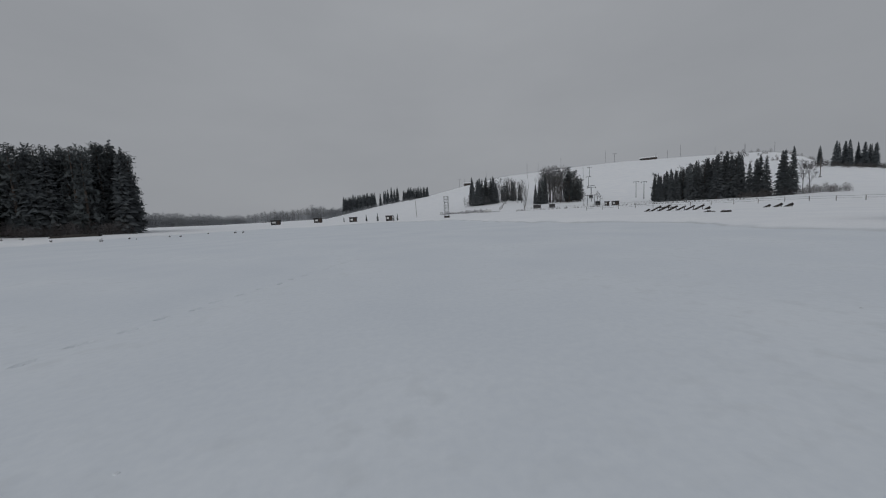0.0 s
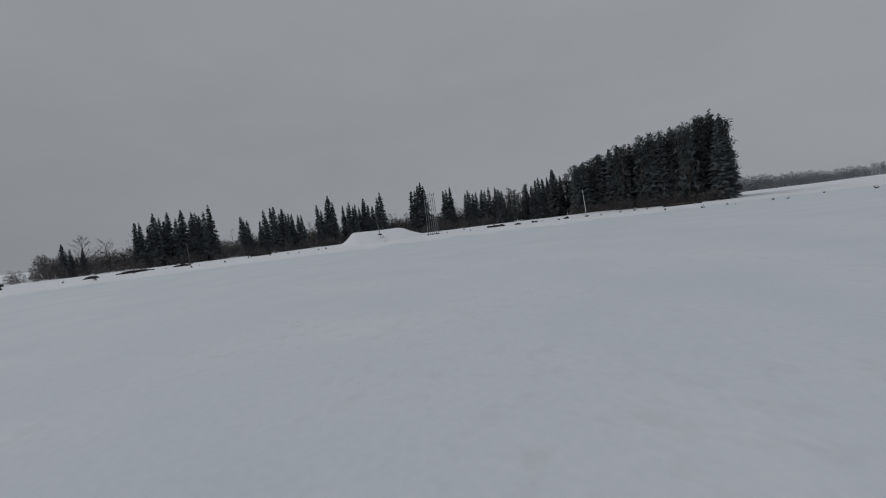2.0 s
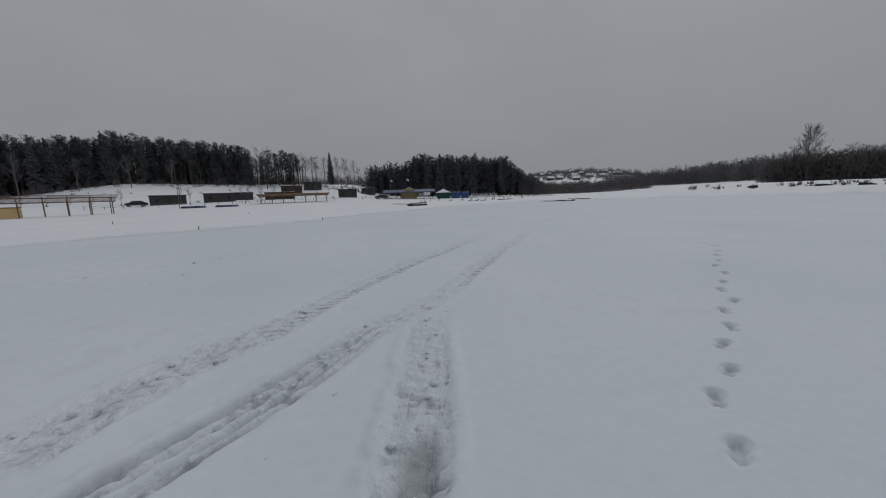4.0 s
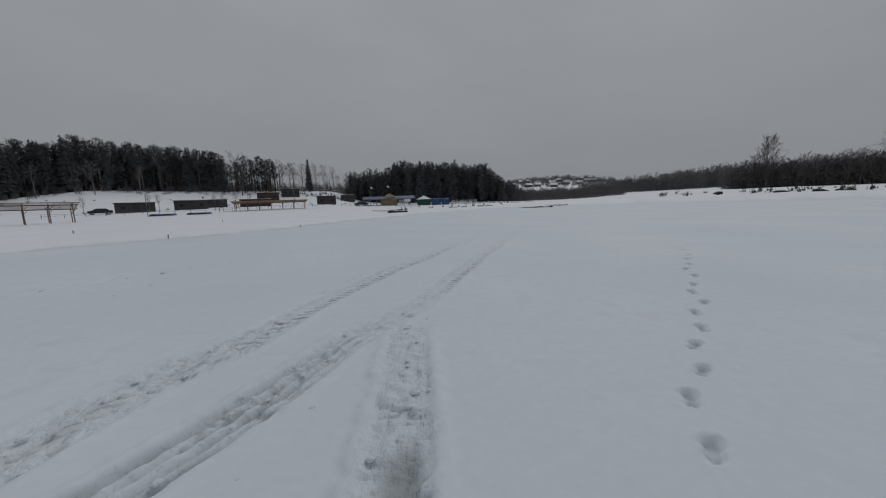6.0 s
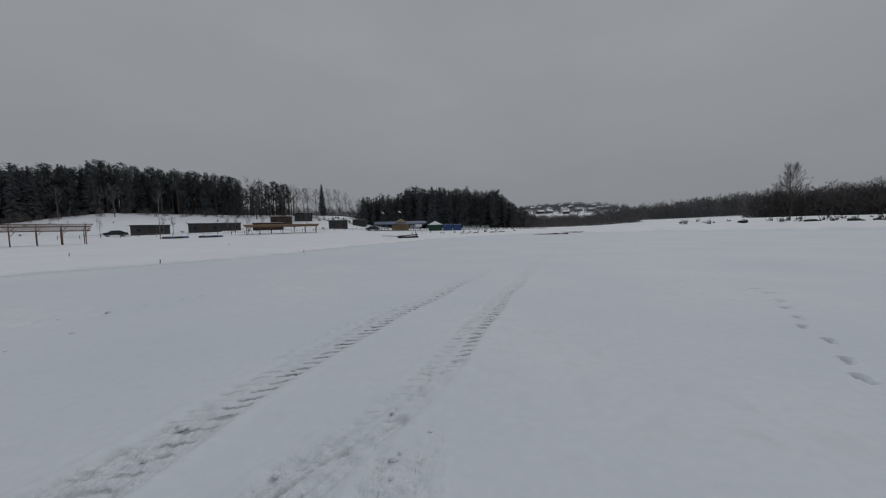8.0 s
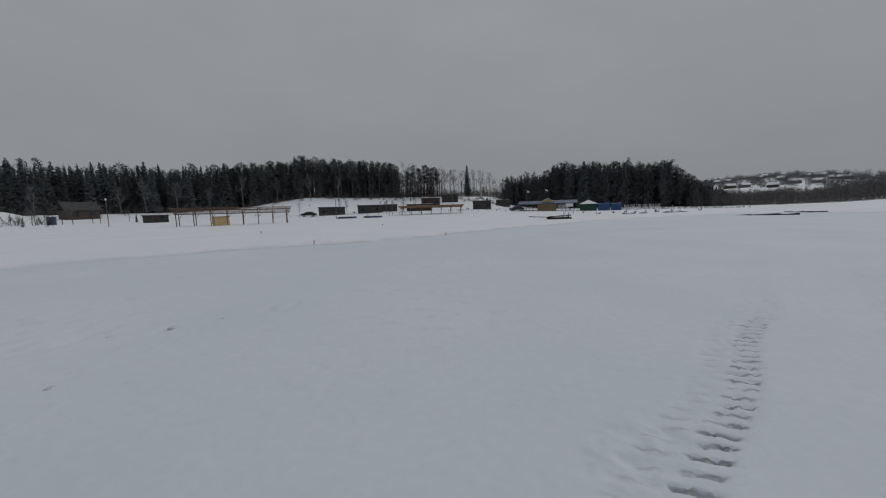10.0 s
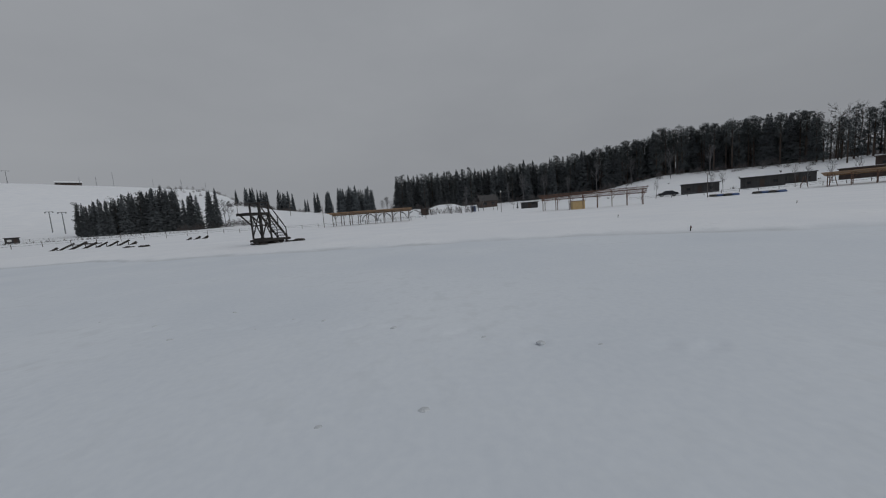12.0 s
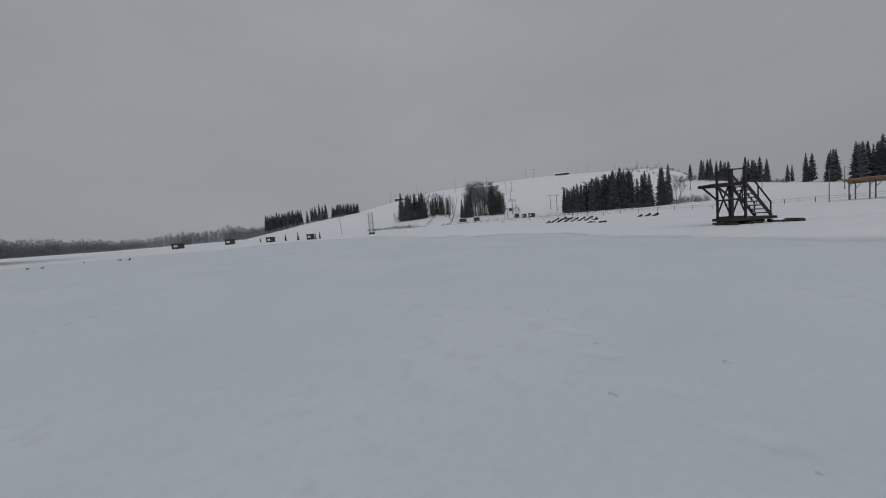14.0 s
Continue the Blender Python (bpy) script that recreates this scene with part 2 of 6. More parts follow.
def widening(stretches, ratio, far):
    """Even steps within each stretch of (from, to, step), then ever wider ones out to far on both sides."""
    mid = [stretches[0][0]]
    for p, q, step in stretches:
        mid += list(np.linspace(p, q, int(round((q - p) / step)) + 1)[1:])
    ends = []
    for step in (stretches[0][2], stretches[-1][2]):
        grow, d, s = [], 0.0, step
        while d < far:
            s *= ratio
            d += s
            grow.append(d)
        ends.append(np.array(grow))
    return np.concatenate([(mid[0] - ends[0])[::-1], mid, mid[-1] + ends[1]])


# wheel ruts: places along each, seen from above
RUTS = {
    "left": [(-3.32, 1.7), (-3.2, 2.9), (-2.85, 4.1), (-2.55, 5.5), (-2.27, 6.9), (-1.95, 8.2), (-1.4, 9.9), (-0.85, 11.9), (-0.1, 14.2), (1.2, 20.0), (2.9, 26.0)],
    "right": [(-2.45, 0.9), (-2.02, 2.2), (-1.8, 2.9), (-1.58, 3.76), (-1.25, 4.55), (-0.9, 5.45), (-0.47, 6.9), (-0.1, 8.5), (0.3, 10.2), (0.9, 12.2), (2.2, 17.0), (3.6, 21.0), (5.6, 27.0)],
    "turn": [(-0.42, 1.2), (-0.55, 2.2), (-0.68, 3.2), (-0.76, 4.2), (-0.70, 5.2), (-0.5, 6.2)],
}
STEPS = [(-6.55, -12.35), (-6.07, -11.86), (-5.94, -11.24), (-5.52, -10.8), (-5.30, -10.12), (-4.86, -9.62), (-4.70, -8.98), (-4.27, -8.52), (-4.08, -7.88), (-3.66, -7.38), (-3.48, -6.74), (-3.06, -6.26)]
STEPS += [(-2.74, -5.63), (-2.33, -5.14), (-2.21, -4.55), (-1.75, -4.09), (-1.61, -3.42), (-1.16, -2.93), (-0.99, -2.32), (-0.63, -1.81),
          (-0.44, -1.13), (0.09, -0.72), (0.28, -0.08), (0.77, 0.37), (1.0, 0.95), (1.5, 1.4), (1.57, 2.16), (1.8, 2.76), (2.24, 3.19), (2.5, 3.8), (2.95, 4.28)]
STEPS += [(3.21, 4.93), (3.68, 5.32), (3.84, 5.97), (4.19, 6.45), (4.73, 7.2), (4.9, 7.9), (5.35, 8.4), (5.75, 9.2), (6.09, 9.68), (6.57, 10.6), (6.8, 11.3)]
STEPS = [STEPS[0]] + [tuple(0.80 * q + 0.10 * (p + r) for p, q, r in zip(*three)) for three in zip(STEPS, STEPS[1:], STEPS[2:])] + [STEPS[-1]]
# an old trail on the west side, nearly blown over
OLD_TRAIL = [(-7.6, 11.6), (-7.95, 10.59), (-8.13, 10.15), (-8.44, 9.45), (-8.61, 8.76), (-9.3, 7.9), (-9.76, 7.45), (-9.95, 6.9), (-10.05, 6.3), (-10.49, 5.79), (-10.7, 5.1), (-10.66, 4.3), (-10.9, 3.6), (-11.16, 2.61), (-11.6, 1.9), (-11.96, 1.23)]


def cell_noise(x, y, seed):
    """Smooth random values from 0 to 1 on a unit grid."""
    ix, iy = np.floor(x), np.floor(y)
    fx, fy = x - ix, y - iy
    fx, fy = fx * fx * (3 - 2 * fx), fy * fy * (3 - 2 * fy)

    def at(i, j):
        v = np.sin(i * 127.1 + j * 311.7 + seed * 74.7) * 43758.5453
        return v - np.floor(v)

    low = at(ix, iy) * (1 - fx) + at(ix + 1, iy) * fx
    high = at(ix, iy + 1) * (1 - fx) + at(ix + 1, iy + 1) * fx
    return low * (1 - fy) + high * fy


def rubble(x, y, seed):
    """Three sizes of lumps, about -0.5 to 0.5."""
    return (cell_noise(x, y, seed) + 0.5 * cell_noise(x * 2.1, y * 2.1, seed + 1) + 0.25 * cell_noise(x * 4.3, y * 4.3, seed + 2)) / 1.75 - 0.5


def along(places, x, y):
    """Distance to the side of a line through the places, and the way along it."""
    best = np.full(x.shape, 1e9)
    side, way, start = np.zeros(x.shape), np.zeros(x.shape), 0.0
    for (ax, ay), (bx, by) in zip(places, places[1:]):
        dx, dy = bx - ax, by - ay
        n = math.hypot(dx, dy)
        t = np.clip(((x - ax) * dx + (y - ay) * dy) / n**2, 0, 1)
        d = np.hypot(x - ax - t * dx, y - ay - t * dy)
        sign = np.sign((x - ax) * dy - (y - ay) * dx)
        near = d < best
        best, side, way = np.where(near, d, best), np.where(near, d * sign, side), np.where(near, start + t * n, way)
        start += n
    return side, way, best


def hump(x, y, seed):
    """Soft uneven lumps."""
    return (np.sin(x * 5.1 + seed) * np.sin(y * 4.3 + 1.7 * seed) + np.sin(x * 9.7 + 2.1 * y + seed) * 0.6 + np.sin(y * 13.1 - 3.3 * x + 2 * seed) * 0.5
            + np.sin(x * 23.0 + 1.3 * seed) * np.sin(y * 21.0 + seed) * 0.5) / 2.6


def relief(x, y):
    """Ruts, boot prints and ripples in the snow, and marks for the slush and painted shade of each place."""
    z = np.zeros(x.shape)
    marks = {k: np.zeros(x.shape) for k in ("worn_shade", "rut_way", "rut_side", "rut_lug", "rut_torn", "rut_mask")}
    marks["boot"] = np.full(x.shape, 9.0)
    near = (np.abs(x) < 16) & (y > -13) & (y < 32)
    px, py = x[near], y[near]
    dz, dw = 0.008 * hump(px * 0.35, py * 0.35, 3.0), np.zeros(px.shape)
    got = {k: np.zeros(px.shape) for k in ("rut_way", "rut_side", "rut_lug", "rut_torn", "rut_mask")}
    best = np.full(px.shape, 9.0)
    lumps = hump(px * 1.6, py * 1.6, 0.7)
    clods = rubble(px * 7, py * 7, 3.0)
    for n, (name, places) in enumerate(RUTS.items()):
        side, way, dist = along(places, px, py)
        side = side + 0.03 * np.sin(way * 1.9 + n) + 0.05 * clods
        torn = smooth((5.6 - py) / 2.2) if name != "turn" else np.ones(px.shape)
        aside = side + (0.12 * (1 - torn) if name == "left" else 0.0)
        half = {"left": 0.30 + 0.05 * torn, "right": 0.27, "turn": 0.27}[name]
        fade = np.clip(1.25 - py / 26, 0.25, 1) * smooth((py - (1.2 if name == "left" else 0.4)) / 0.8)
        if name == "turn":
            fade = fade * np.clip((5.0 - py) / 1.4, 0, 1)
        inside = smooth((half - np.abs(aside)) / 0.07)
        berm = np.exp(-((np.abs(aside) - half - 0.05) / 0.06) ** 2)
        slant = way + (-0.62 * side if name == "left" else -0.50 * side) + 0.07 * (cell_noise(way * 2.2, side * 4, 5.0) - 0.5) + 0.035 * (cell_noise(way * 9, side * 24, 6.0) - 0.5)
        phase = np.mod(slant * 5.3, 1.0)
        lug = smooth(phase / 0.22) * smooth((0.34 - phase) / 0.09)
        row = smooth((0.135 - np.abs(side - 0.02) + 0.06 * clods) / 0.05) + 0.25 * smooth((0.12 - np.abs(side + 0.27) + 0.1 * clods) / 0.05) if name == "left" else smooth((0.115 - np.abs(side - 0.14) + 0.06 * clods) / 0.05) * smooth((py - 5.2) / 1.6) * 0.8 + 0.22 * smooth((0.11 - np.abs(side + 0.14)) / 0.05)
        row = row * np.clip((15.5 - py) / 3.0, 0, 1) * (1 - 0.75 * torn) * (0.35 + 1.1 * cell_noise(way * 5.3, side * 3, 9.0))
        # clods and thin cracks, drawn out along the way where a wheel slid
        long_way, cross = {"left": (3.2, 13.0), "right": (2.0, 15.0), "turn": (8.0, 7.0)}[name]
        skew = side + (0.33 * way if name == "left" else 0.0)
        grain = cell_noise(way * long_way, skew * cross, 20.0 + n) * 0.7 + cell_noise(way * long_way * 2.3, skew * cross * 2.1, 26.0 + n) * 0.3
        crack = smooth((0.075 - np.abs(grain - 0.47)) / 0.075) * smooth((cell_noise(way * 2.1, side * 5.0, 29.0 + n) - 0.30) / 0.3)
        broken = rubble(way * 9.0, side * 12.0, 31.0 + n)
        dz += fade * (-inside * (0.012 + 0.016 * torn) - inside * row * lug * 0.050 + berm * (0.008 + 0.030 * torn * (0.4 + clods)))
        dz += fade * inside * (torn * (0.040 * broken + 0.04 * clods + 0.040 * (grain - 0.5) - 0.040 * crack) + (1 - torn) * (0.034 * broken * (1.0 if name == "right" else smooth((0.02 - side) / 0.1)) + 0.012 * clods - 0.02 * crack * (name == "right")))
        # slush grey over the rut, and painted shade in its cracks
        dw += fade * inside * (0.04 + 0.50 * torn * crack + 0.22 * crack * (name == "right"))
        use = np.abs(side) / half < best
        best = np.where(use, np.abs(side) / half, best)
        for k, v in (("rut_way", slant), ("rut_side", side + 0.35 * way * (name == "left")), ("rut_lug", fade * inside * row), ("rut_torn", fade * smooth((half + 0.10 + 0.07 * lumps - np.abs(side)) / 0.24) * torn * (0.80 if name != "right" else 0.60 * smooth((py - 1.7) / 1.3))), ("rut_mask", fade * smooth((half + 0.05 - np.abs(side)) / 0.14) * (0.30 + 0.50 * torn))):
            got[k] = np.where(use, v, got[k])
    # loose snow thrown to the side of the left rut
    side, way, dist = along(RUTS["left"][3:9], px, py)
    thrown = smooth((0.32 - np.abs(side + 0.42)) / 0.2) * smooth((py - 5.5) / 1.5) * smooth((11.5 - py) / 3.0)
    dz += thrown * 0.075 * clods * smooth((cell_noise(px * 2.5, py * 2.5, 51.0) - 0.35) / 0.3)
    # deeper slide mark and the wet hollow
    side, way, dist = along([(-2.5, 0.9), (-2.02, 2.2), (-1.8, 2.9), (-1.58, 3.76), (-1.25, 4.55)], px, py)
    cut = sum(k * np.exp(-((side - v) / 0.030) ** 2) for v, k in ((0.20, 0.8), (0.07, 1.0), (-0.07, 0.7), (-0.20, 0.9)))
    cut = cut * (dist < 0.6) * np.clip((4.3 - py) / 1.6, 0, 1) * smooth((py - 0.5) / 0.7) * (0.55 + 0.9 * cell_noise(way * 1.7, side * 6, 44.0))
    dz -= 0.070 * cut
    # the slide grooves' own shade is added to the colour mark
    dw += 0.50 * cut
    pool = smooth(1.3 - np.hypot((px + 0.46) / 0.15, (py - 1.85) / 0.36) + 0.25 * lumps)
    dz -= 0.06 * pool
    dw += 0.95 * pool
    places = np.array(STEPS)
    boot = np.full(px.shape, 9.0)
    rng = random.Random(5)
    for k, (sx, sy) in enumerate(STEPS):
        a, b = places[max(k - 1, 0)], places[min(k + 1, len(STEPS) - 1)]
        ux, uy = (b - a) / np.hypot(*(b - a))
        skew = rng.uniform(-0.25, 0.25)
        ux, uy = ux * math.cos(skew) - uy * math.sin(skew), ux * math.sin(skew) + uy * math.cos(skew)
        u, v = (px - sx) * ux + (py - sy) * uy, (px - sx) * uy - (py - sy) * ux
        toe, heel = np.hypot((u - 0.058) / 0.088, v / 0.056), np.hypot((u + 0.086) / 0.058, v / 0.047)
        h = np.minimum(toe, heel)
        boot = np.minimum(boot, h)
        dz += -0.070 * smooth((1.2 - toe) / 0.5) - 0.055 * smooth((1.2 - heel) / 0.5) * (toe > 1.0) + 0.006 * np.exp(-((h - 1.45) / 0.2) ** 2)
    for k, (sx, sy) in enumerate(OLD_TRAIL):
        h = np.hypot((px - sx + 0.3 * (py - sy)) / 0.10, (py - sy) / 0.22)
        dz -= 0.028 * smooth((1.4 - h) / 0.9) * (1.0 if k % 3 else 0.5)
    z[near] = dz
    marks["worn_shade"][near], marks["boot"][near] = np.clip(dw, 0, 1), boot
    for k, v in got.items():
        marks[k][near] = v
    return z, marks


def build_ground():
    xs = widening(((-12.4, -3.7, 0.085), (-3.7, 0.9, 0.029), (0.9, 5.2, 0.045)), 1.085, 4600)
    ys = widening(((-12.6, 0.4, 0.060), (0.4, 9.8, 0.028), (9.8, 12.6, 0.05)), 1.085, 4600)
    gx, gy = np.meshgrid(xs, ys)
    dz, marks = relief(gx, gy)
    marks["shore"] = shore_way(gx, gy)
    marks["edge"] = np.clip((-gx - 2) / 8, 0, 1)
    gz = land(gx, gy) + dz
    co = np.stack([gx, gy, gz], -1).reshape(-1, 3)
    w, h = len(xs), len(ys)
    i = np.arange(w * h).reshape(h, w)
    quads = np.stack([i[:-1, :-1], i[:-1, 1:], i[1:, 1:], i[1:, :-1]], -1).reshape(-1, 4)
    me = bpy.data.meshes.new("ground")
    me.vertices.add(len(co))
    me.vertices.foreach_set("co", co.ravel())
    me.loops.add(quads.size)
    me.loops.foreach_set("vertex_index", quads.ravel().astype(np.int32))
    me.polygons.add(len(quads))
    me.polygons.foreach_set("loop_start", np.arange(0, quads.size, 4, dtype=np.int32))
    me.polygons.foreach_set("use_smooth", np.ones(len(quads), dtype=bool))
    me.update()
    me.validate()
    for name, values in marks.items():
        layer = me.attributes.new(name, "FLOAT", "POINT")
        layer.data.foreach_set("value", values.ravel().astype(np.float32))
    me.materials.append(SNOW)
    return tagged(new("ground", me), "wide frozen lake and low banks under trodden grey-white snow", "snow field", kind="structure")


build_ground()


# ---------------------------------------------------------------- mesh tools
class Shape:
    """Points and faces of one part."""

    def __init__(self):
        self.v, self.f, self.solid = [], [], 0

    def face(self, *pts):
        n = len(self.v)
        self.v.extend(tuple(p) for p in pts)
        self.f.append(tuple(range(n, n + len(pts))))

    def tube(self, a, b, ra, rb, sides=5, caps=False):
        a, b = Vector(a), Vector(b)
        d = b - a
        if d.length < 1e-6:
            return
        q = d.to_track_quat("Z", "Y")
        n = len(self.v)
        for p, r in ((a, ra), (b, rb)):
            for k in range(sides):
                t = 2 * math.pi * k / sides
                self.v.append(tuple(p + q @ Vector((r * math.cos(t), r * math.sin(t), 0))))
        for k in range(sides):
            j = (k + 1) % sides
            self.f.append((n + k, n + j, n + sides + j, n + sides + k))
        if caps:
            self.f.append(tuple(range(n + sides - 1, n - 1, -1)))
            self.f.append(tuple(range(n + sides, n + 2 * sides)))

    def box(self, x0, y0, z0, x1, y1, z1, m=None, bevel=0.0):
        """A box with small chamfers along its upright and top edges."""
        b = min(bevel, (x1 - x0) * 0.4, (y1 - y0) * 0.4, (z1 - z0) * 0.4)
        n = len(self.v)
        if b <= 0:
            pts = [(x, y, z) for z in (z0, z1) for x, y in ((x0, y0), (x1, y0), (x1, y1), (x0, y1))]
            faces = [(3, 2, 1, 0), (4, 5, 6, 7)] + [(k, (k + 1) % 4, 4 + (k + 1) % 4, 4 + k) for k in range(4)]
        else:
            ring = [(x0 + b, y0), (x1 - b, y0), (x1, y0 + b), (x1, y1 - b), (x1 - b, y1), (x0 + b, y1), (x0, y1 - b), (x0, y0 + b)]
            cx, cy = (x0 + x1) / 2, (y0 + y1) / 2
            kx, ky = 1 - 2 * b / (x1 - x0), 1 - 2 * b / (y1 - y0)
            low = [(x, y, z0) for x, y in ring]
            mid = [(x, y, z1 - b) for x, y in ring]
            top = [(cx + (x - cx) * kx, cy + (y - cy) * ky, z1) for x, y in ring]
            pts = low + mid + top
            faces = [tuple(range(7, -1, -1)), tuple(range(16, 24))]
            for o in (0, 8):
                faces += [(o + k, o + (k + 1) % 8, o + 8 + (k + 1) % 8, o + 8 + k) for k in range(8)]
        if m is not None:
            pts = [tuple(m @ Vector(p)) for p in pts]
        self.v += pts
        self.f += [tuple(n + k for k in f) for f in faces]

    def beam(self, a, b, w, h):
        """A squared timber or bar from a to b."""
        a, b = Vector(a), Vector(b)
        d = b - a
        q = d.to_track_quat("Z", "Y").to_matrix().to_4x4()
        self.box(-w / 2, -h / 2, 0, w / 2, h / 2, d.length, Matrix.Translation(a) @ q, 0.006)

    def join(self, other, m):
        n, used = len(self.v), max((max(f) for f in other.f), default=-1) + 1
        self.v += [tuple(m @ Vector(p)) for p in other.v[:used]]
        self.f += [tuple(n + k for k in f) for f in other.f]

    def mesh(self, name, mat, flat=True):
        me = bpy.data.meshes.new(name)
        me.from_pydata(self.v, [], self.f)
        me.materials.append(mat)
        me.update()
        return me


def part(name, shape, mat, parent, label=""):
    ob = new(name, shape.mesh(name, mat))
    ob.parent = parent
    return tagged(ob, label)


def thing(name, m, label, category, group="", kind=""):
    ob = new(name)
    ob.matrix_world = m
    ob.empty_display_size = 0.3
    return tagged(ob, label, category, group, kind)


# ---------------------------------------------------------------- trees
def inner_mass(shape, rng, reach, z0, z1, count, size):
    """The close dark inside of a crown: broad sprays at all angles, as far out as reach(s) at height share s."""
    for k in range(count):
        s = (k + rng.random()) / count
        a, r = rng.uniform(0, 6.3), reach(s) * rng.random() ** 0.5
        p = Vector((math.cos(a) * r, math.sin(a) * r, z0 + (z1 - z0) * s))
        d = size * (0.35 + 0.65 * (1 - s))
        u = Vector((rng.gauss(0, 1), rng.gauss(0, 1), rng.gauss(0, 1))).normalized() * d * rng.uniform(0.7, 1.2)
        v = Vector((rng.gauss(0, 1), rng.gauss(0, 1), rng.gauss(0, 1))).normalized() * d * rng.uniform(0.6, 1.1)
        shape.face(p - u, p + v, p + u)
    shape.solid = len(shape.f)


def spruce_shapes(rng, tall):
    """Trunk and crown of a spruce."""
    trunk, crown = Shape(), Shape()
    trunk.tube((0, 0, -0.3), (0, 0, tall * 0.6), 0.012 * tall + 0.05, 0.006 * tall, 6)
    trunk.tube((0, 0, tall * 0.6), (0, 0, tall * 0.985), 0.006 * tall, 0.01, 5)
    wide = tall * rng.uniform(0.125, 0.175)
    foot = rng.uniform(0.03, 0.09)
    inner_mass(crown, rng, lambda s: wide * 0.70 * (1 - s) ** 0.75, tall * foot, tall * 0.93, 170, 0.44 * wide)
    z = tall * foot
    while z < tall * 0.985:
        s = z / tall
        reach = wide * (1 - s) ** 0.66 * rng.uniform(0.85, 1.10) + 0.03
        arms = int(8 - 3 * s)
        turn, z0 = rng.uniform(0, 6.3), z
        for k in range(arms):
            a = turn + 2 * math.pi * k / arms + rng.uniform(-0.3, 0.3)
            r = reach * rng.uniform(0.66, 1.18)
            ca, sa = math.cos(a), math.sin(a)
            z = z0 + rng.uniform(-1.3, 1.3) * (tall * 0.019 + 0.08 * (1 - s))
            droop = r * (0.42 - 0.35 * s) + rng.uniform(-0.1, 0.1)
            w = 0.18 * r + 0.11
            root = Vector((0, 0, z + 0.18 * r))
            mid = Vector((ca * r * 0.55, sa * r * 0.55, z - droop * 0.25))
            tip = Vector((ca * r, sa * r, z - droop))
            side = Vector((-sa, ca, 0))
            hang = Vector((0, 0, -0.50 * w - 0.16))
            crown.face(root, mid - side * w + hang, mid + Vector((0, 0, 0.08)))
            crown.face(root, mid + Vector((0, 0, 0.08)), mid + side * w + hang)
            crown.face(mid - side * w + hang, tip, mid + Vector((0, 0, 0.08)))
            crown.face(mid + Vector((0, 0, 0.08)), tip, mid + side * w + hang)
            p = mid.lerp(tip, rng.uniform(0.0, 0.6))
            e = rng.choice((-1, 1))
            q = p + side * e * w * rng.uniform(0.9, 1.5) + Vector((ca, sa, 0)) * 0.3 * w + Vector((0, 0, -0.25 * w - rng.uniform(0.05, 0.3)))
            crown.face(p, q, p + Vector((ca, sa, -0.5)) * 0.4 * w)
        z = z0 + tall * 0.024 + 0.09 * (1 - s)
    return trunk, crown


def tuft(shape, rng, c, rx, rz, count, size):
    """A loose clump of needle sprays or twigs."""
    for _ in range(count):
        d = Vector((rng.gauss(0, 1), rng.gauss(0, 1), rng.gauss(0, 1)))
        d.normalize()
        d *= rng.uniform(0.35, 1.0)
        p = Vector(c) + Vector((d.x * rx, d.y * rx, d.z * rz))
        u = Vector((rng.gauss(0, 1), rng.gauss(0, 1), rng.gauss(0, 0.6))).normalized() * size * rng.uniform(0.6, 1.5)
        v = Vector((rng.gauss(0, 1), rng.gauss(0, 1), rng.gauss(0, 0.6))).normalized() * size * rng.uniform(0.4, 0.9)
        shape.face(p - u, p + v, p + u)


def pine_shapes(rng, tall, low=0.45):
    trunk, crown = Shape(), Shape()
    lean = Vector((rng.uniform(-0.02, 0.02), rng.uniform(-0.02, 0.02), 1))
    p0, p1, p2 = Vector((0, 0, -0.3)), lean * tall * 0.5, lean * tall * 0.95
    trunk.tube(p0, p1, 0.016 * tall, 0.011 * tall, 7)
    trunk.tube(p1, p2, 0.011 * tall, 0.02, 6)
    wide = tall * rng.uniform(0.10, 0.15)
    spread = lambda s: math.sin(min(1.0, (s - low) / (1 - low) * 1.15 + 0.25) * math.pi * 0.86) ** 0.8
    if low < 0.3:
        inner_mass(crown, rng, lambda s: wide * 0.85 * spread(low + (0.95 - low) * s), tall * low, tall * 0.94, 210, 0.055 * tall)
    for k in range(26):
        s = low + (0.97 - low) * (k + rng.random()) / 26
        a = rng.uniform(0, 6.3)
        r = wide * spread(s) * (rng.uniform(0.55, 1.0) if low < 0.3 else rng.uniform(0.3, 1.0))
        c = Vector((math.cos(a) * r, math.sin(a) * r, tall * s))
        trunk.tube(lean * tall * (s - 0.03), c, 0.05, 0.02, 3)
        tuft(crown, rng, c, 0.065 * tall, 0.042 * tall, 33, 0.38)
    for k in range(5):
        a, s = rng.uniform(0, 6.3), rng.uniform(0.22, low)
        trunk.tube(lean * tall * s, lean * tall * (s + 0.02) + Vector((math.cos(a), math.sin(a), 0)) * rng.uniform(0.5, 1.6), 0.035, 0.01, 3)
    return trunk, crown


def sliver(shape, p, d, length, w):
    """A twig: one long thin face."""
    side = d.cross(Vector((math.sin(p.x * 91.7 + p.z * 37.1), math.cos(p.y * 83.3 + p.z * 51.9), 0.4)))
    if side.length < 1e-3:
        side = Vector((1, 0, 0))
    side = side.normalized() * w
    shape.face(p - side, p + side, p + d * length)


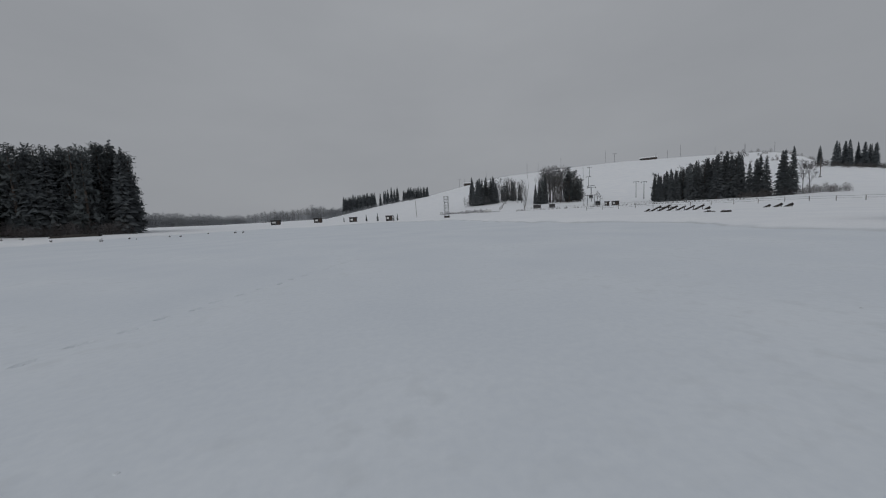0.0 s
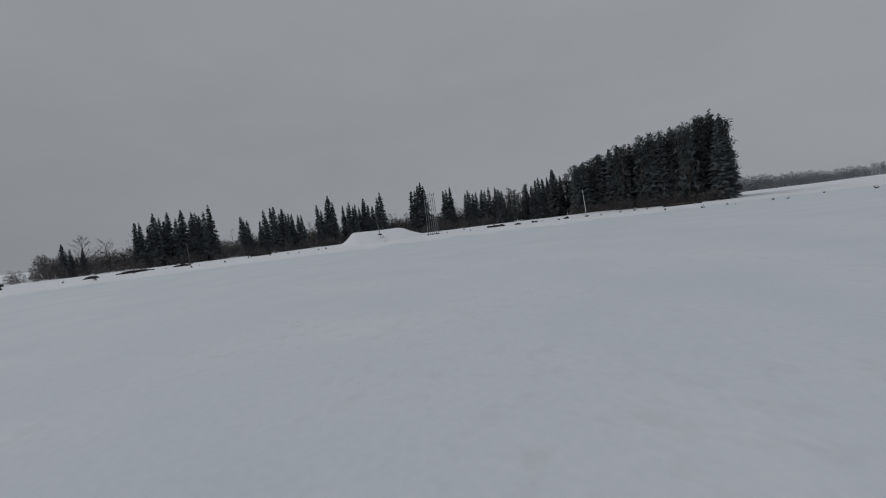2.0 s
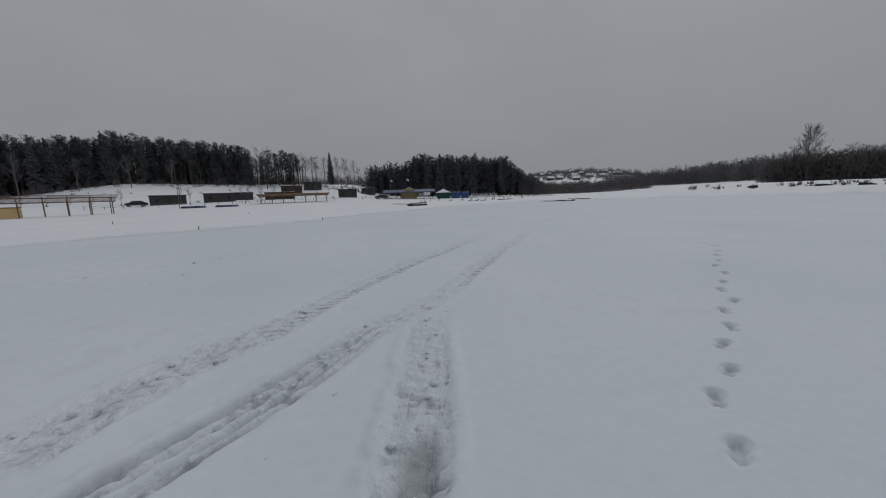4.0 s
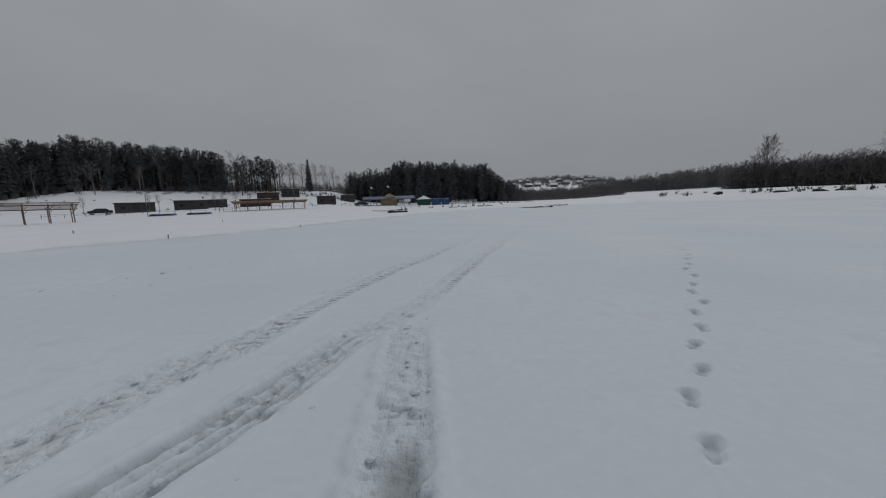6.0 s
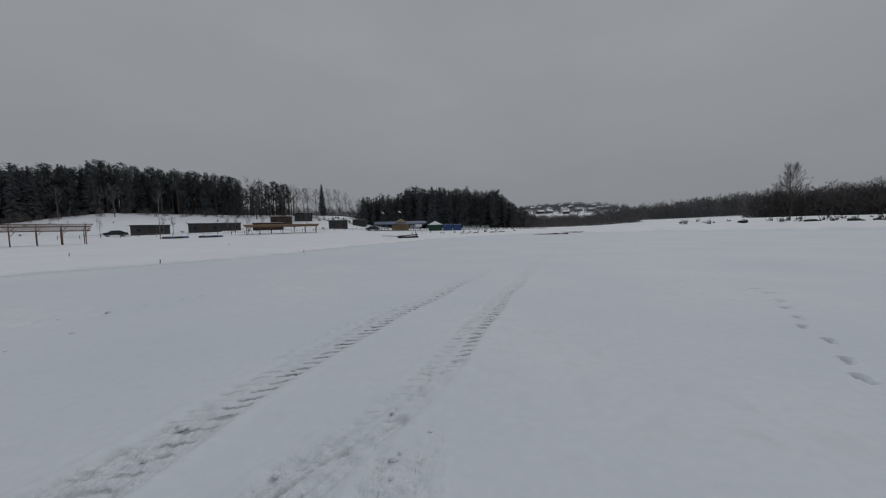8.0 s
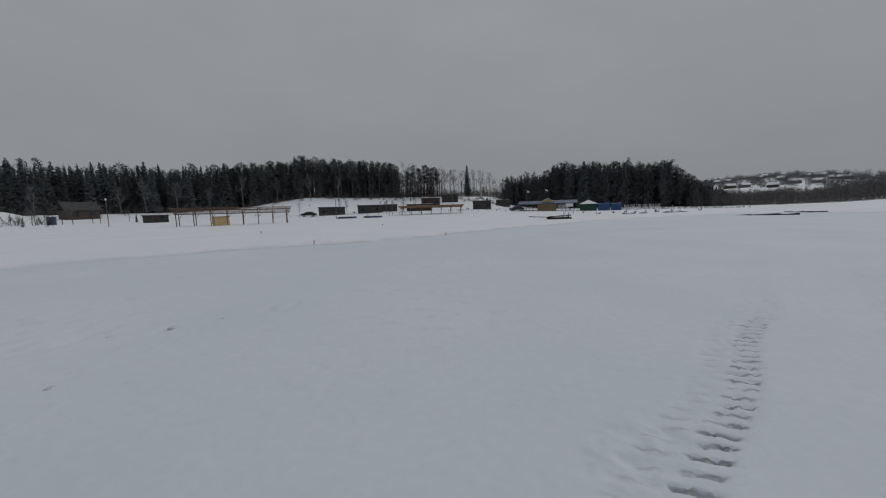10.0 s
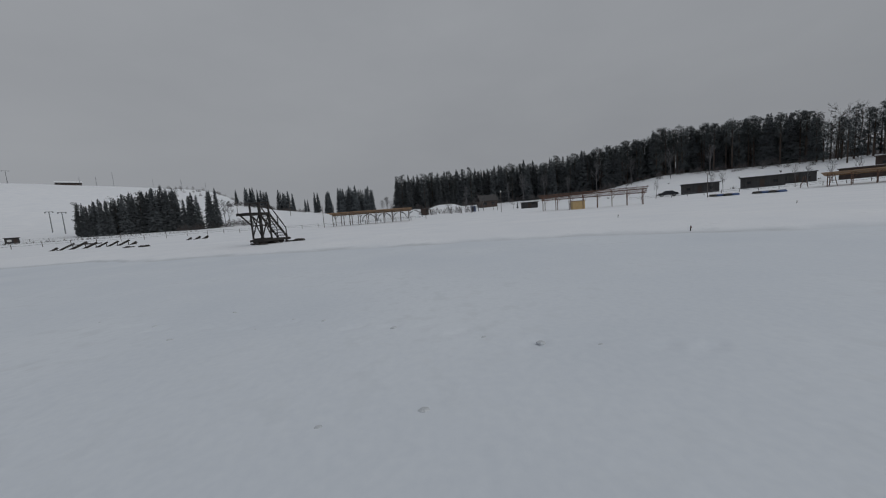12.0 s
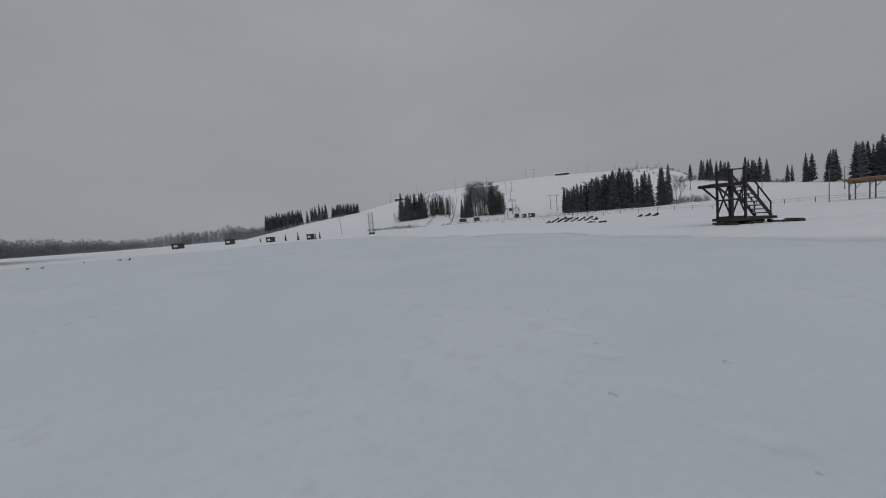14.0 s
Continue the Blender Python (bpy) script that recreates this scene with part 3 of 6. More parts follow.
def bare_shapes(rng, tall, limbs=20, spread=0.75, low=0.16):
    """A leafless tree: leader, limbs, branches and many twigs."""
    trunk, crown = Shape(), Shape()
    bend = Vector((rng.uniform(-0.06, 0.06), rng.uniform(-0.06, 0.06), 0))
    way = [Vector((0, 0, -0.3)), bend * tall * 0.3 + Vector((0, 0, tall * 0.33)), bend * tall * 0.9 + Vector((0, 0, tall * 0.66)), bend * tall * 0.6 + Vector((0, 0, tall * 0.93))]
    radii = [0.014 * tall, 0.010 * tall, 0.006 * tall, 0.01]
    for p, q, ra, rb in zip(way, way[1:], radii, radii[1:]):
        trunk.tube(p, q, ra, rb, 6)
    for k in range(limbs):
        s = low + (0.95 - low) * (k + rng.random()) / limbs
        n = min(2, int(s / 0.333))
        p = way[n].lerp(way[n + 1], min(1, (s - n * 0.333) / 0.31))
        a = rng.uniform(0, 6.3)
        d = Vector((math.cos(a) * spread, math.sin(a) * spread, rng.uniform(0.5, 1.1))).normalized()
        length = tall * (0.34 * (1 - s) ** 0.6 + 0.07) * rng.uniform(0.7, 1.15)
        q = p + d * length
        trunk.tube(p, q, 0.004 * tall * (1.25 - s), 0.012, 4)
        for j in range(6):
            u = rng.uniform(0.25, 1.0)
            b = p.lerp(q, u)
            e = (d + Vector((rng.gauss(0, 0.55), rng.gauss(0, 0.55), rng.gauss(0.25, 0.4)))).normalized()
            m = length * rng.uniform(0.25, 0.5)
            crown.tube(b, b + e * m, 0.022, 0.008, 3)
            for i in range(6):
                g = (e + Vector((rng.gauss(0, 0.5), rng.gauss(0, 0.5), rng.gauss(0.15, 0.4)))).normalized()
                sliver(crown, b + e * m * rng.uniform(0.2, 1.0), g, rng.uniform(0.5, 1.3) * tall * 0.06, 0.016)
    return trunk, crown


def thicket_shapes(rng, tall):
    """Dense leafless scrub and young trees grown together."""
    trunk, crown = Shape(), Shape()
    for k in range(7):
        a, r = rng.uniform(0, 6.3), rng.uniform(0, 0.20) * tall
        p = Vector((math.cos(a) * r, math.sin(a) * r, -0.2))
        trunk.tube(p, p + Vector((rng.gauss(0, 0.06) * tall, rng.gauss(0, 0.06) * tall, tall * rng.uniform(0.6, 0.95))), 0.055, 0.015, 4)
    for k in range(500):
        a, r = rng.uniform(0, 6.3), rng.random() ** 0.6
        top = 1 - 0.62 * r**2.2
        z = top * rng.random() ** 0.72
        p = Vector((math.cos(a) * r * 0.33 * tall, math.sin(a) * r * 0.33 * tall, z * tall * 0.92))
        d = Vector((math.cos(a) * r * 0.7 + rng.gauss(0, 0.45), math.sin(a) * r * 0.7 + rng.gauss(0, 0.45), 0.75)).normalized()
        sliver(crown, p, d, tall * rng.uniform(0.06, 0.125), rng.uniform(0.07, 0.17))
    return trunk, crown


def tree_kind(name, make, mats, labels, count, talls, seed):
    """Several grown trees of one kind, whose meshes the others share."""
    made = []
    for k in range(count):
        rng = random.Random(seed + k)
        tall = talls[0] + (talls[1] - talls[0]) * k / max(1, count - 1)
        trunk, crown = make(rng, tall)
        light = Shape()
        for i, f in enumerate(crown.f):
            if i < crown.solid or (i % 3 if len(crown.f) < 800 else i % 5 == 0):
                light.face(*[crown.v[j] for j in f])
        stem = Shape()
        stem.v, stem.f = trunk.v, trunk.f[:28]
        made.append((tall, trunk.mesh("trunk", mats[0]), crown.mesh("crown", mats[1]), stem, light))
    return dict(name=name, label=labels[0], category=labels[1], made=made, mats=mats)


SPRUCE = tree_kind("spruce_tree", spruce_shapes, (BARK, NEEDLES), ("tall dark green spruce standing in snow", "spruce"), 5, (14, 18), 11)
FAR_SPRUCE = tree_kind("spruce_tree", spruce_shapes, (BARK, FAR_HAZE_NEEDLES), ("grey-green spruce on a far white slope, paled by haze", "spruce"), 4, (14, 18), 211)
PINE = tree_kind("pine_tree", pine_shapes, (PINE_BARK, PINE_NEEDLES), ("tall pine with a bare trunk and dark crown", "pine"), 5, (17, 20), 31)
DENSE = tree_kind("pine_tree", lambda r, t: pine_shapes(r, t, 0.08), (PINE_BARK, PINE_NEEDLES), ("dense dark pine with needles down to the snow", "pine"), 4, (17, 20), 51)
DENSE_FAR = tree_kind("pine_tree", lambda r, t: pine_shapes(r, t, 0.08), (PINE_BARK, HAZE_NEEDLES), ("dense grey-green pine above the beach huts, paled by haze", "pine"), 4, (17, 20), 351)
BARE = tree_kind("bare_tree", bare_shapes, (BARK, TWIGS), ("leafless grey-brown tree with fine winter twigs", "tree"), 5, (12, 15), 71)
PALE = tree_kind("birch_tree", lambda r, t: bare_shapes(r, t, 20, 0.5, 0.3), (GREY_TWIGS, GREY_TWIGS), ("leafless pale grey birch with thin winter twigs", "birch"), 3, (12, 14), 91)

BROAD = tree_kind("bare_tree", lambda r, t: bare_shapes(r, t, 66, 0.62, 0.18), (BARK, TWIGS), ("broad leafless tree with a dense twiggy crown", "tree"), 1, (14, 14), 171)
HAZY_FAR = tree_kind("thicket", thicket_shapes, (FAR_HAZE_TWIGS, FAR_HAZE_TWIGS), ("leafless thicket far off, greyed by haze", "thicket"), 4, (9, 11), 131)
HAZY = tree_kind("thicket", thicket_shapes, (HAZE_TWIGS, HAZE_TWIGS), ("grey-brown leafless thicket far off, paled by haze", "thicket"), 4, (9, 11), 151)
THICKET = tree_kind("thicket", thicket_shapes, (BARK, TWIGS), ("dense leafless brown thicket in snow", "thicket"), 4, (9, 11), 111)


def plant(kind, x, y, tall, rng, group="", sink=0.1):
    base, trunk, crown, _, _ = rng.choice(kind["made"])
    s = tall / base
    wide = 1.22 if kind["name"] == "spruce_tree" else 1.0
    ob = thing(kind["name"], Matrix.LocRotScale((x, y, ground_z(x, y) - sink), Euler((0, 0, rng.uniform(0, 6.3))), (s * wide * rng.uniform(0.82, 1.1), s * wide * rng.uniform(0.82, 1.1), s)), kind["label"], kind["category"], group)
    for name, me in (("trunk", trunk), ("crown", crown)):
        o = new(name, me)
        o.parent = ob
    return ob


def spot(az, r):
    a = radians(az)
    return -math.sin(a) * r, math.cos(a) * r


def wood(name, label, kind_mix, az0, az1, r0, r1, tall0, tall1, front, behind, seed, jag=0.2):
    """A stand of trees: the front ones each a thing, those behind them one mass."""
    rng = random.Random(seed)
    single = [k for k in kind_mix if k["name"] != "thicket"]
    if not single:
        front, behind = 0, behind + front
    for k in range(front):
        az = az0 + (az1 - az0) * (k + rng.uniform(0.1, 0.9)) / front
        r = r0 + (r1 - r0) * 0.3 * rng.random()
        t = tall0 + (tall1 - tall0) * (az - az0) / (az1 - az0)
        plant(rng.choice(single), *spot(az, r), t * rng.uniform(1 - jag, 1 + jag * 0.4), rng, name)
    if behind:
        trunks, crowns = Shape(), Shape()
        mats = kind_mix[0]["mats"]
        for k in range(behind):
            az = az0 + (az1 - az0) * (k + rng.random()) / behind
            r = r0 + (r1 - r0) * rng.uniform(0.25, 1.0)
            t = tall0 + (tall1 - tall0) * (az - az0) / (az1 - az0)
            base, _, _, tr, cr = rng.choice(rng.choice(kind_mix)["made"])
            x, y = spot(az, r)
            s = t * rng.uniform(1 - jag, 1 + jag * 0.3) / base
            m = Matrix.LocRotScale((x, y, ground_z(x, y) - 0.2), Euler((0, 0, rng.uniform(0, 6.3))), (s, s, s))
            trunks.join(tr, m)
            crowns.join(cr, m)
        mass = thing("woodland", Matrix(), label, "woodland", kind="stuff")
        tagged(part("trunks", trunks, mats[0], mass), kind="stuff")
        tagged(part("crowns", crowns, mats[1], mass), kind="stuff")


wood("pine block", "dense dark pine wood behind the snowy bank", [DENSE, SPRUCE, DENSE], -157.8, -139, 108, 135, 22.5, 15.5, 60, 150, 1, 0.13)
wood("pine block", "leafless undergrowth at the pine wood's foot", [THICKET], -157.5, -138, 105, 108, 3.6, 3.2, 0, 60, 61, 0.3)
wood("pine block", "dark pine wood behind the snowy bank", [DENSE, SPRUCE], -139, -127, 118, 150, 15.5, 11.5, 18, 40, 2)
for az0, az1, count, tall0, tall1 in ((-70.9, -68.4, 3, 9, 10), (-83.4, -75.2, 15, 16.5, 15), (-88.2, -86.4, 3, 15, 14.5), (-95.2, -89.2, 10, 15.5, 15), (-100.3, -97.2, 4, 18, 17), (-107.9, -101.2, 11, 17, 14.5),
                                      (-115.2, -112.8, 4, 20, 18), (-120.0, -117.8, 3, 16, 15), (-127.5, -121.5, 10, 13, 15)):
    wood("east wood", "dark spruces on the far bank", [SPRUCE], az0, az1, 144, 156, 1.10 * tall0, 1.10 * tall1, int(count * 1.15 + 0.5), 0, int(-az0 * 10), 0.22)
wood("east wood", "leafless trees between spruces on the far bank", [BARE], -126, -70, 160, 185, 11.5, 12.5, 26, 20, 3, 0.3)
wood("east wood", "dense leafless undergrowth on the far bank", [THICKET], -127, -67, 156, 185, 10.0, 8.5, 0, 270, 23, 0.25)
wood("east wood", "low leafless scrub along the far bank", [THICKET], -127, -64, 136, 143, 4.6, 3.8, 0, 120, 33, 0.35)
wood("bare wood", "dense leafless wood on the far bank", [BARE, THICKET], -61, -49.5, 160, 190, 13.0, 20, 34, 130, 4, 0.28)
wood("bare wood", "dense leafless wood on the far bank", [THICKET, BARE], -49.5, -36, 165, 190, 11.5, 10.5, 8, 230, 24, 0.16)
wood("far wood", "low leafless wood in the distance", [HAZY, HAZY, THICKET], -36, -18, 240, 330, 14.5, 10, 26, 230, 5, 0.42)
wood("north wood", "dark mixed wood behind the beach huts", [DENSE_FAR, SPRUCE, DENSE_FAR, DENSE_FAR], -3.5, 12, 180, 215, 20.5, 22.5, 46, 150, 6, 0.16)
wood("north wood", "dark mixed wood running down to the valley", [DENSE_FAR, DENSE_FAR, THICKET], -10.2, -3, 182, 215, 5.0, 20.0, 20, 70, 66, 0.15)
wood("north wood", "dark mixed wood behind the beach huts", [DENSE_FAR, SPRUCE, THICKET], 11, 19, 180, 210, 20, 14, 18, 60, 26, 0.22)
wood("west wood", "dark pine wood on the slope behind the beach", [PINE, DENSE, PINE, SPRUCE], 36, 60, 178, 215, 18, 20, 80, 190, 7, 0.12)
wood("west wood", "dark spruce wood behind the beach", [SPRUCE, SPRUCE, DENSE], 59, 89, 175, 210, 20, 17, 62, 255, 8, 0.12)
wood("slope grove", "dense dark spruce grove on the ski slope", [SPRUCE, SPRUCE, DENSE], 118.6, 128.0, 165, 182, 18.0, 11.5, 24, 52, 9, 0.14)
wood("slope grove", "single dark spruces beside the slope grove", [SPRUCE], 116.0, 118.0, 163, 170, 16, 14, 4, 0, 69, 0.15)
wood("slope grove", "single dark spruces beside the slope grove", [SPRUCE], 114.0, 115.2, 160, 166, 17, 16, 3, 0, 79, 0.1)
wood("slope grove", "leafless tree beside the slope grove", [PALE], 112.6, 113.6, 160, 166, 11, 11, 2, 0, 89, 0.1)
wood("side grove", "spruce group on a white slope", [FAR_SPRUCE], 93.5, 99.2, 282, 310, 21, 21, 12, 27, 10, 0.16)
for az0, az1, count, tall in ((108.8, 111.8, 14, 14), (105.5, 107.6, 9, 15), (103.4, 104.0, 2, 12), (101.9, 102.6, 3, 17), (100.0, 101.0, 5, 18), (112.8, 113.4, 2, 10)):
    wood("side grove", "spruces behind the crest of a white slope", [FAR_SPRUCE], az0, az1, 284, 300, tall, tall, (count + 1) // 2, count // 2, int(az0 * 10), 0.18)
wood("side grove", "leafless trees on a white slope", [PALE, HAZY_FAR], 90.6, 92.6, 300, 320, 12, 13, 5, 0, 80, 0.3)
wood("south far wood", "grey leafless wood in the far distance", [HAZY_FAR, PALE], -180, -169, 420, 480, 17, 11, 26, 100, 12, 0.25)
wood("south far wood", "grey leafless wood in the far distance", [HAZY_FAR], -169, -155, 430, 480, 10, 19, 26, 80, 22, 0.3)
wood("hill edge", "spruces along the edge of the ski hill", [FAR_SPRUCE], 171.8, 177, 396, 420, 17, 20, 14, 74, 14, 0.22)
wood("hill edge", "spruces along the edge of the ski hill", [FAR_SPRUCE], 168, 171.2, 385, 395, 18, 17, 7, 0, 114, 0.2)
wood("hill edge", "spruces along the edge of the ski hill", [FAR_SPRUCE], 163.0, 167.2, 392, 405, 13, 15, 8, 35, 28, 0.25)
wood("south far wood", "grey leafless wood in the far distance", [HAZY_FAR], 176, 180, 410, 450, 8, 14, 0, 40, 132, 0.25)
wood("hill edge", "leafless scrub along the foot of the ski hill", [HAZY_FAR, THICKET], 165, 180, 360, 390, 3.0, 5.0, 0, 70, 128, 0.3)
wood("clump", "grey leafless trees on the ski slope", [PALE, PALE, BARE], 139.8, 143.6, 204, 220, 19, 19, 24, 8, 15, 0.25)
wood("clump", "grey undergrowth below the bare trees", [PALE], 140.0, 143.4, 204, 214, 8, 9, 0, 14, 95, 0.3)
wood("clump", "dense conifers on the ski slope", [DENSE], 137.7, 140.1, 202, 214, 15, 20, 6, 8, 25, 0.2)
wood("clump", "dark spruces at the side of the ski run", [SPRUCE], 142.9, 144.6, 200, 206, 17, 13, 4, 0, 35, 0.15)
wood("upper clump", "spruces and bare trees on the ski slope", [SPRUCE, SPRUCE, BARE], 150.9, 155.2, 218, 235, 16, 18, 16, 0, 16, 0.25)
wood("upper clump", "spruces and bare trees on the ski slope", [SPRUCE, PALE, PALE], 146.6, 151.1, 225, 250, 13, 14, 16, 0, 86, 0.3)
wood("upper clump", "grey leafless shrubs on the ski slope", [PALE], 146.2, 156.5, 200, 245, 9.0, 5.0, 0, 110, 17, 0.35)
wood("slope foot", "grey leafless scrub along the foot of the slope", [HAZY], 152.0, 160.0, 150, 162, 2.2, 1.6, 0, 46, 87, 0.5)
wood("slope foot", "low dark scrub along the bank below the ski slope", [THICKET], 116, 147, 126, 134, 0.7, 0.9, 0, 150, 187, 0.5)
wood("town wood", "leafless gardens round the far village", [HAZY, HAZY_FAR, THICKET], -23, -7, 380, 900, 11, 10, 14, 330, 18, 0.45)
wood("hill scrub", "leafless scrub on the ski hill's flank", [THICKET], 113, 122, 300, 420, 3, 4, 0, 36, 38, 0.4)
wood("hill scrub", "dark scrub along the crest of the side slope", [THICKET], 103.8, 114.2, 262, 284, 2.6, 3.4, 0, 60, 88, 0.3)
wood("valley scrub", "dark leafless scrub on the valley side", [THICKET], -22, -7.5, 230, 400, 6.5, 8.0, 0, 130, 45, 0.4)
wood("valley scrub", "brown scrub along the valley mouth", [THICKET], -24, -6, 150, 225, 5.0, 7.0, 10, 110, 41, 0.4)
wood("forest edge", "leafless undergrowth along the wood's foot", [THICKET], 36, 90, 165, 176, 3.2, 3.2, 0, 90, 42, 0.4)
wood("shore scrub", "low brown scrub along the beach edge", [THICKET], -11, 8, 112, 126, 0.9, 1.3, 0, 70, 141, 0.4)
wood("grove foot", "leafless scrub under the spruce grove", [THICKET], 109.9, 118.9, 156, 164, 3.6, 2.6, 0, 34, 43, 0.4)
wood("gap wood", "pines and leafless trees up the beach slope", [PINE, DENSE, BARE], 29, 36.5, 172, 195, 14.5, 15.5, 15, 22, 91, 0.25)
wood("gap wood", "leafless birches up the beach slope", [PALE, BARE], 19, 29, 180, 200, 12, 13, 11, 6, 92, 0.25)
wood("gap wood", "leafless undergrowth up the beach slope", [THICKET], 18, 37, 190, 215, 6.0, 7.5, 0, 60, 93, 0.3)
wood("gap wood", "leafless scrub at the foot of the slope trees", [THICKET], 19, 31, 156, 168, 2.0, 2.4, 0, 44, 95, 0.4)
wood("edge birches", "pale birches at the edge of the dark wood", [PALE], 43, 78, 166, 176, 13, 12, 9, 0, 94, 0.3)
for az, r, tall, kind in ((24.9, 178, 16, SPRUCE), (30.6, 168, 15, PINE), (29.7, 172, 14, PINE), (34.0, 166, 13, PINE), (-39.4, 168, 18, BROAD), (-38.3, 171, 12, BROAD), (-37.2, 172, 11, BARE), (-136.0, 140, 19, SPRUCE)):
    plant(kind, *spot(az, r), tall, random.Random(int(az * 10) + 7), "single trees")


# ---------------------------------------------------------------- building materials
DARK_WOOD = material("weathered_dark_timber", (0.012, 0.011, 0.011), (0.040, 0.034, 0.030), 6, 0.75, 0, 0.4, 30, stretch=(1, 1, 6))
TAN_WOOD = material("new_tan_timber", (0.24, 0.15, 0.085), (0.36, 0.24, 0.14), 3, 0.7, 0, 0.3, 30, stretch=(6, 1, 1), vary=0.1)
RED_WOOD = material("red_brown_timber", (0.11, 0.062, 0.045), (0.19, 0.11, 0.078), 3, 0.75, 0, 0.3, 30, stretch=(1, 1, 5), vary=0.1)
HUT_WOOD = material("dark_stained_boards", (0.030, 0.030, 0.032), (0.064, 0.062, 0.063), 3, 0.7, 0, 0.4, 24, stretch=(1, 1, 6), vary=0.2)
HUT_BROWN = material("brown_stained_boards", (0.035, 0.024, 0.020), (0.075, 0.050, 0.040), 3, 0.7, 0, 0.4, 24, stretch=(1, 1, 6), vary=0.2)
YELLOW_WOOD = material("yellow_boards", (0.48, 0.34, 0.16), (0.60, 0.44, 0.23), 3, 0.7, 0, 0.3, 24, stretch=(1, 1, 6))
BLUE_SHEET = material("blue_roof_sheet", (0.035, 0.060, 0.12), (0.065, 0.10, 0.18), 2, 0.5, 0.2, 0.2, 12, stretch=(8, 1, 1))
BLUE_PAINT = material("blue_painted_steel", (0.015, 0.05, 0.16), (0.035, 0.09, 0.24), 2, 0.5, 0.1, 0.2, 20, stretch=(8, 1, 1))
GREEN_CLOTH = material("green_canvas", (0.015, 0.050, 0.032), (0.030, 0.085, 0.055), 3, 0.8, 0, 0.3, 20)
WHITE_CLOTH = material("white_canvas", (0.60, 0.62, 0.62), (0.76, 0.77, 0.77), 2, 0.8, 0, 0.2, 20)
STEEL = material("galvanised_steel", (0.20, 0.21, 0.22), (0.36, 0.37, 0.38), 6, 0.45, 0.7, 0.2, 40)
GREY_PAINT = material("grey_painted_steel", (0.16, 0.17, 0.18), (0.27, 0.28, 0.29), 4, 0.6, 0.2, 0.2, 40)
POLE_WOOD = material("grey_timber_pole", (0.10, 0.09, 0.085), (0.20, 0.18, 0.165), 4, 0.8, 0, 0.4, 30, stretch=(1, 1, 0.2))
GLASS = material("dark_window_glass", (0.02, 0.025, 0.03), (0.04, 0.045, 0.05), 2, 0.12, 0, 0)
PALE_PANEL = material("pale_painted_panel", (0.58, 0.59, 0.58), (0.72, 0.73, 0.72), 3, 0.6, 0, 0.2, 20)
ROOF_SNOW = material("roof_snow", (0.72, 0.75, 0.79), (0.84, 0.85, 0.87), 1.5, 0.85, 0, 0.3, 8, depth=0.03)
DARK_EARTH = material("wet_dark_earth", (0.018, 0.016, 0.015), (0.055, 0.048, 0.042), 3, 0.9, 0, 0.5, 14)
RUBBER = material("black_rubber", (0.012, 0.012, 0.012), (0.03, 0.03, 0.03), 6, 0.8, 0, 0.2, 40)
CAR_PAINT = material("dark_car_paint", (0.02, 0.022, 0.026), (0.035, 0.038, 0.044), 2, 0.25, 0.3, 0)
BRUSH = material("brown_brushwood", (0.040, 0.033, 0.030), (0.085, 0.070, 0.062), 3, 0.9, 0, 0, vary=0.2)


def face_to(x, y, turn=0.0, lift=0.0):
    """A pose on the ground at x, y whose own x runs to the right, and y away, for one who looks there from the lake's middle."""
    return pose(x, y, ground_z(x, y) + lift, 0, 0, math.degrees(math.atan2(-x, y)) + turn)


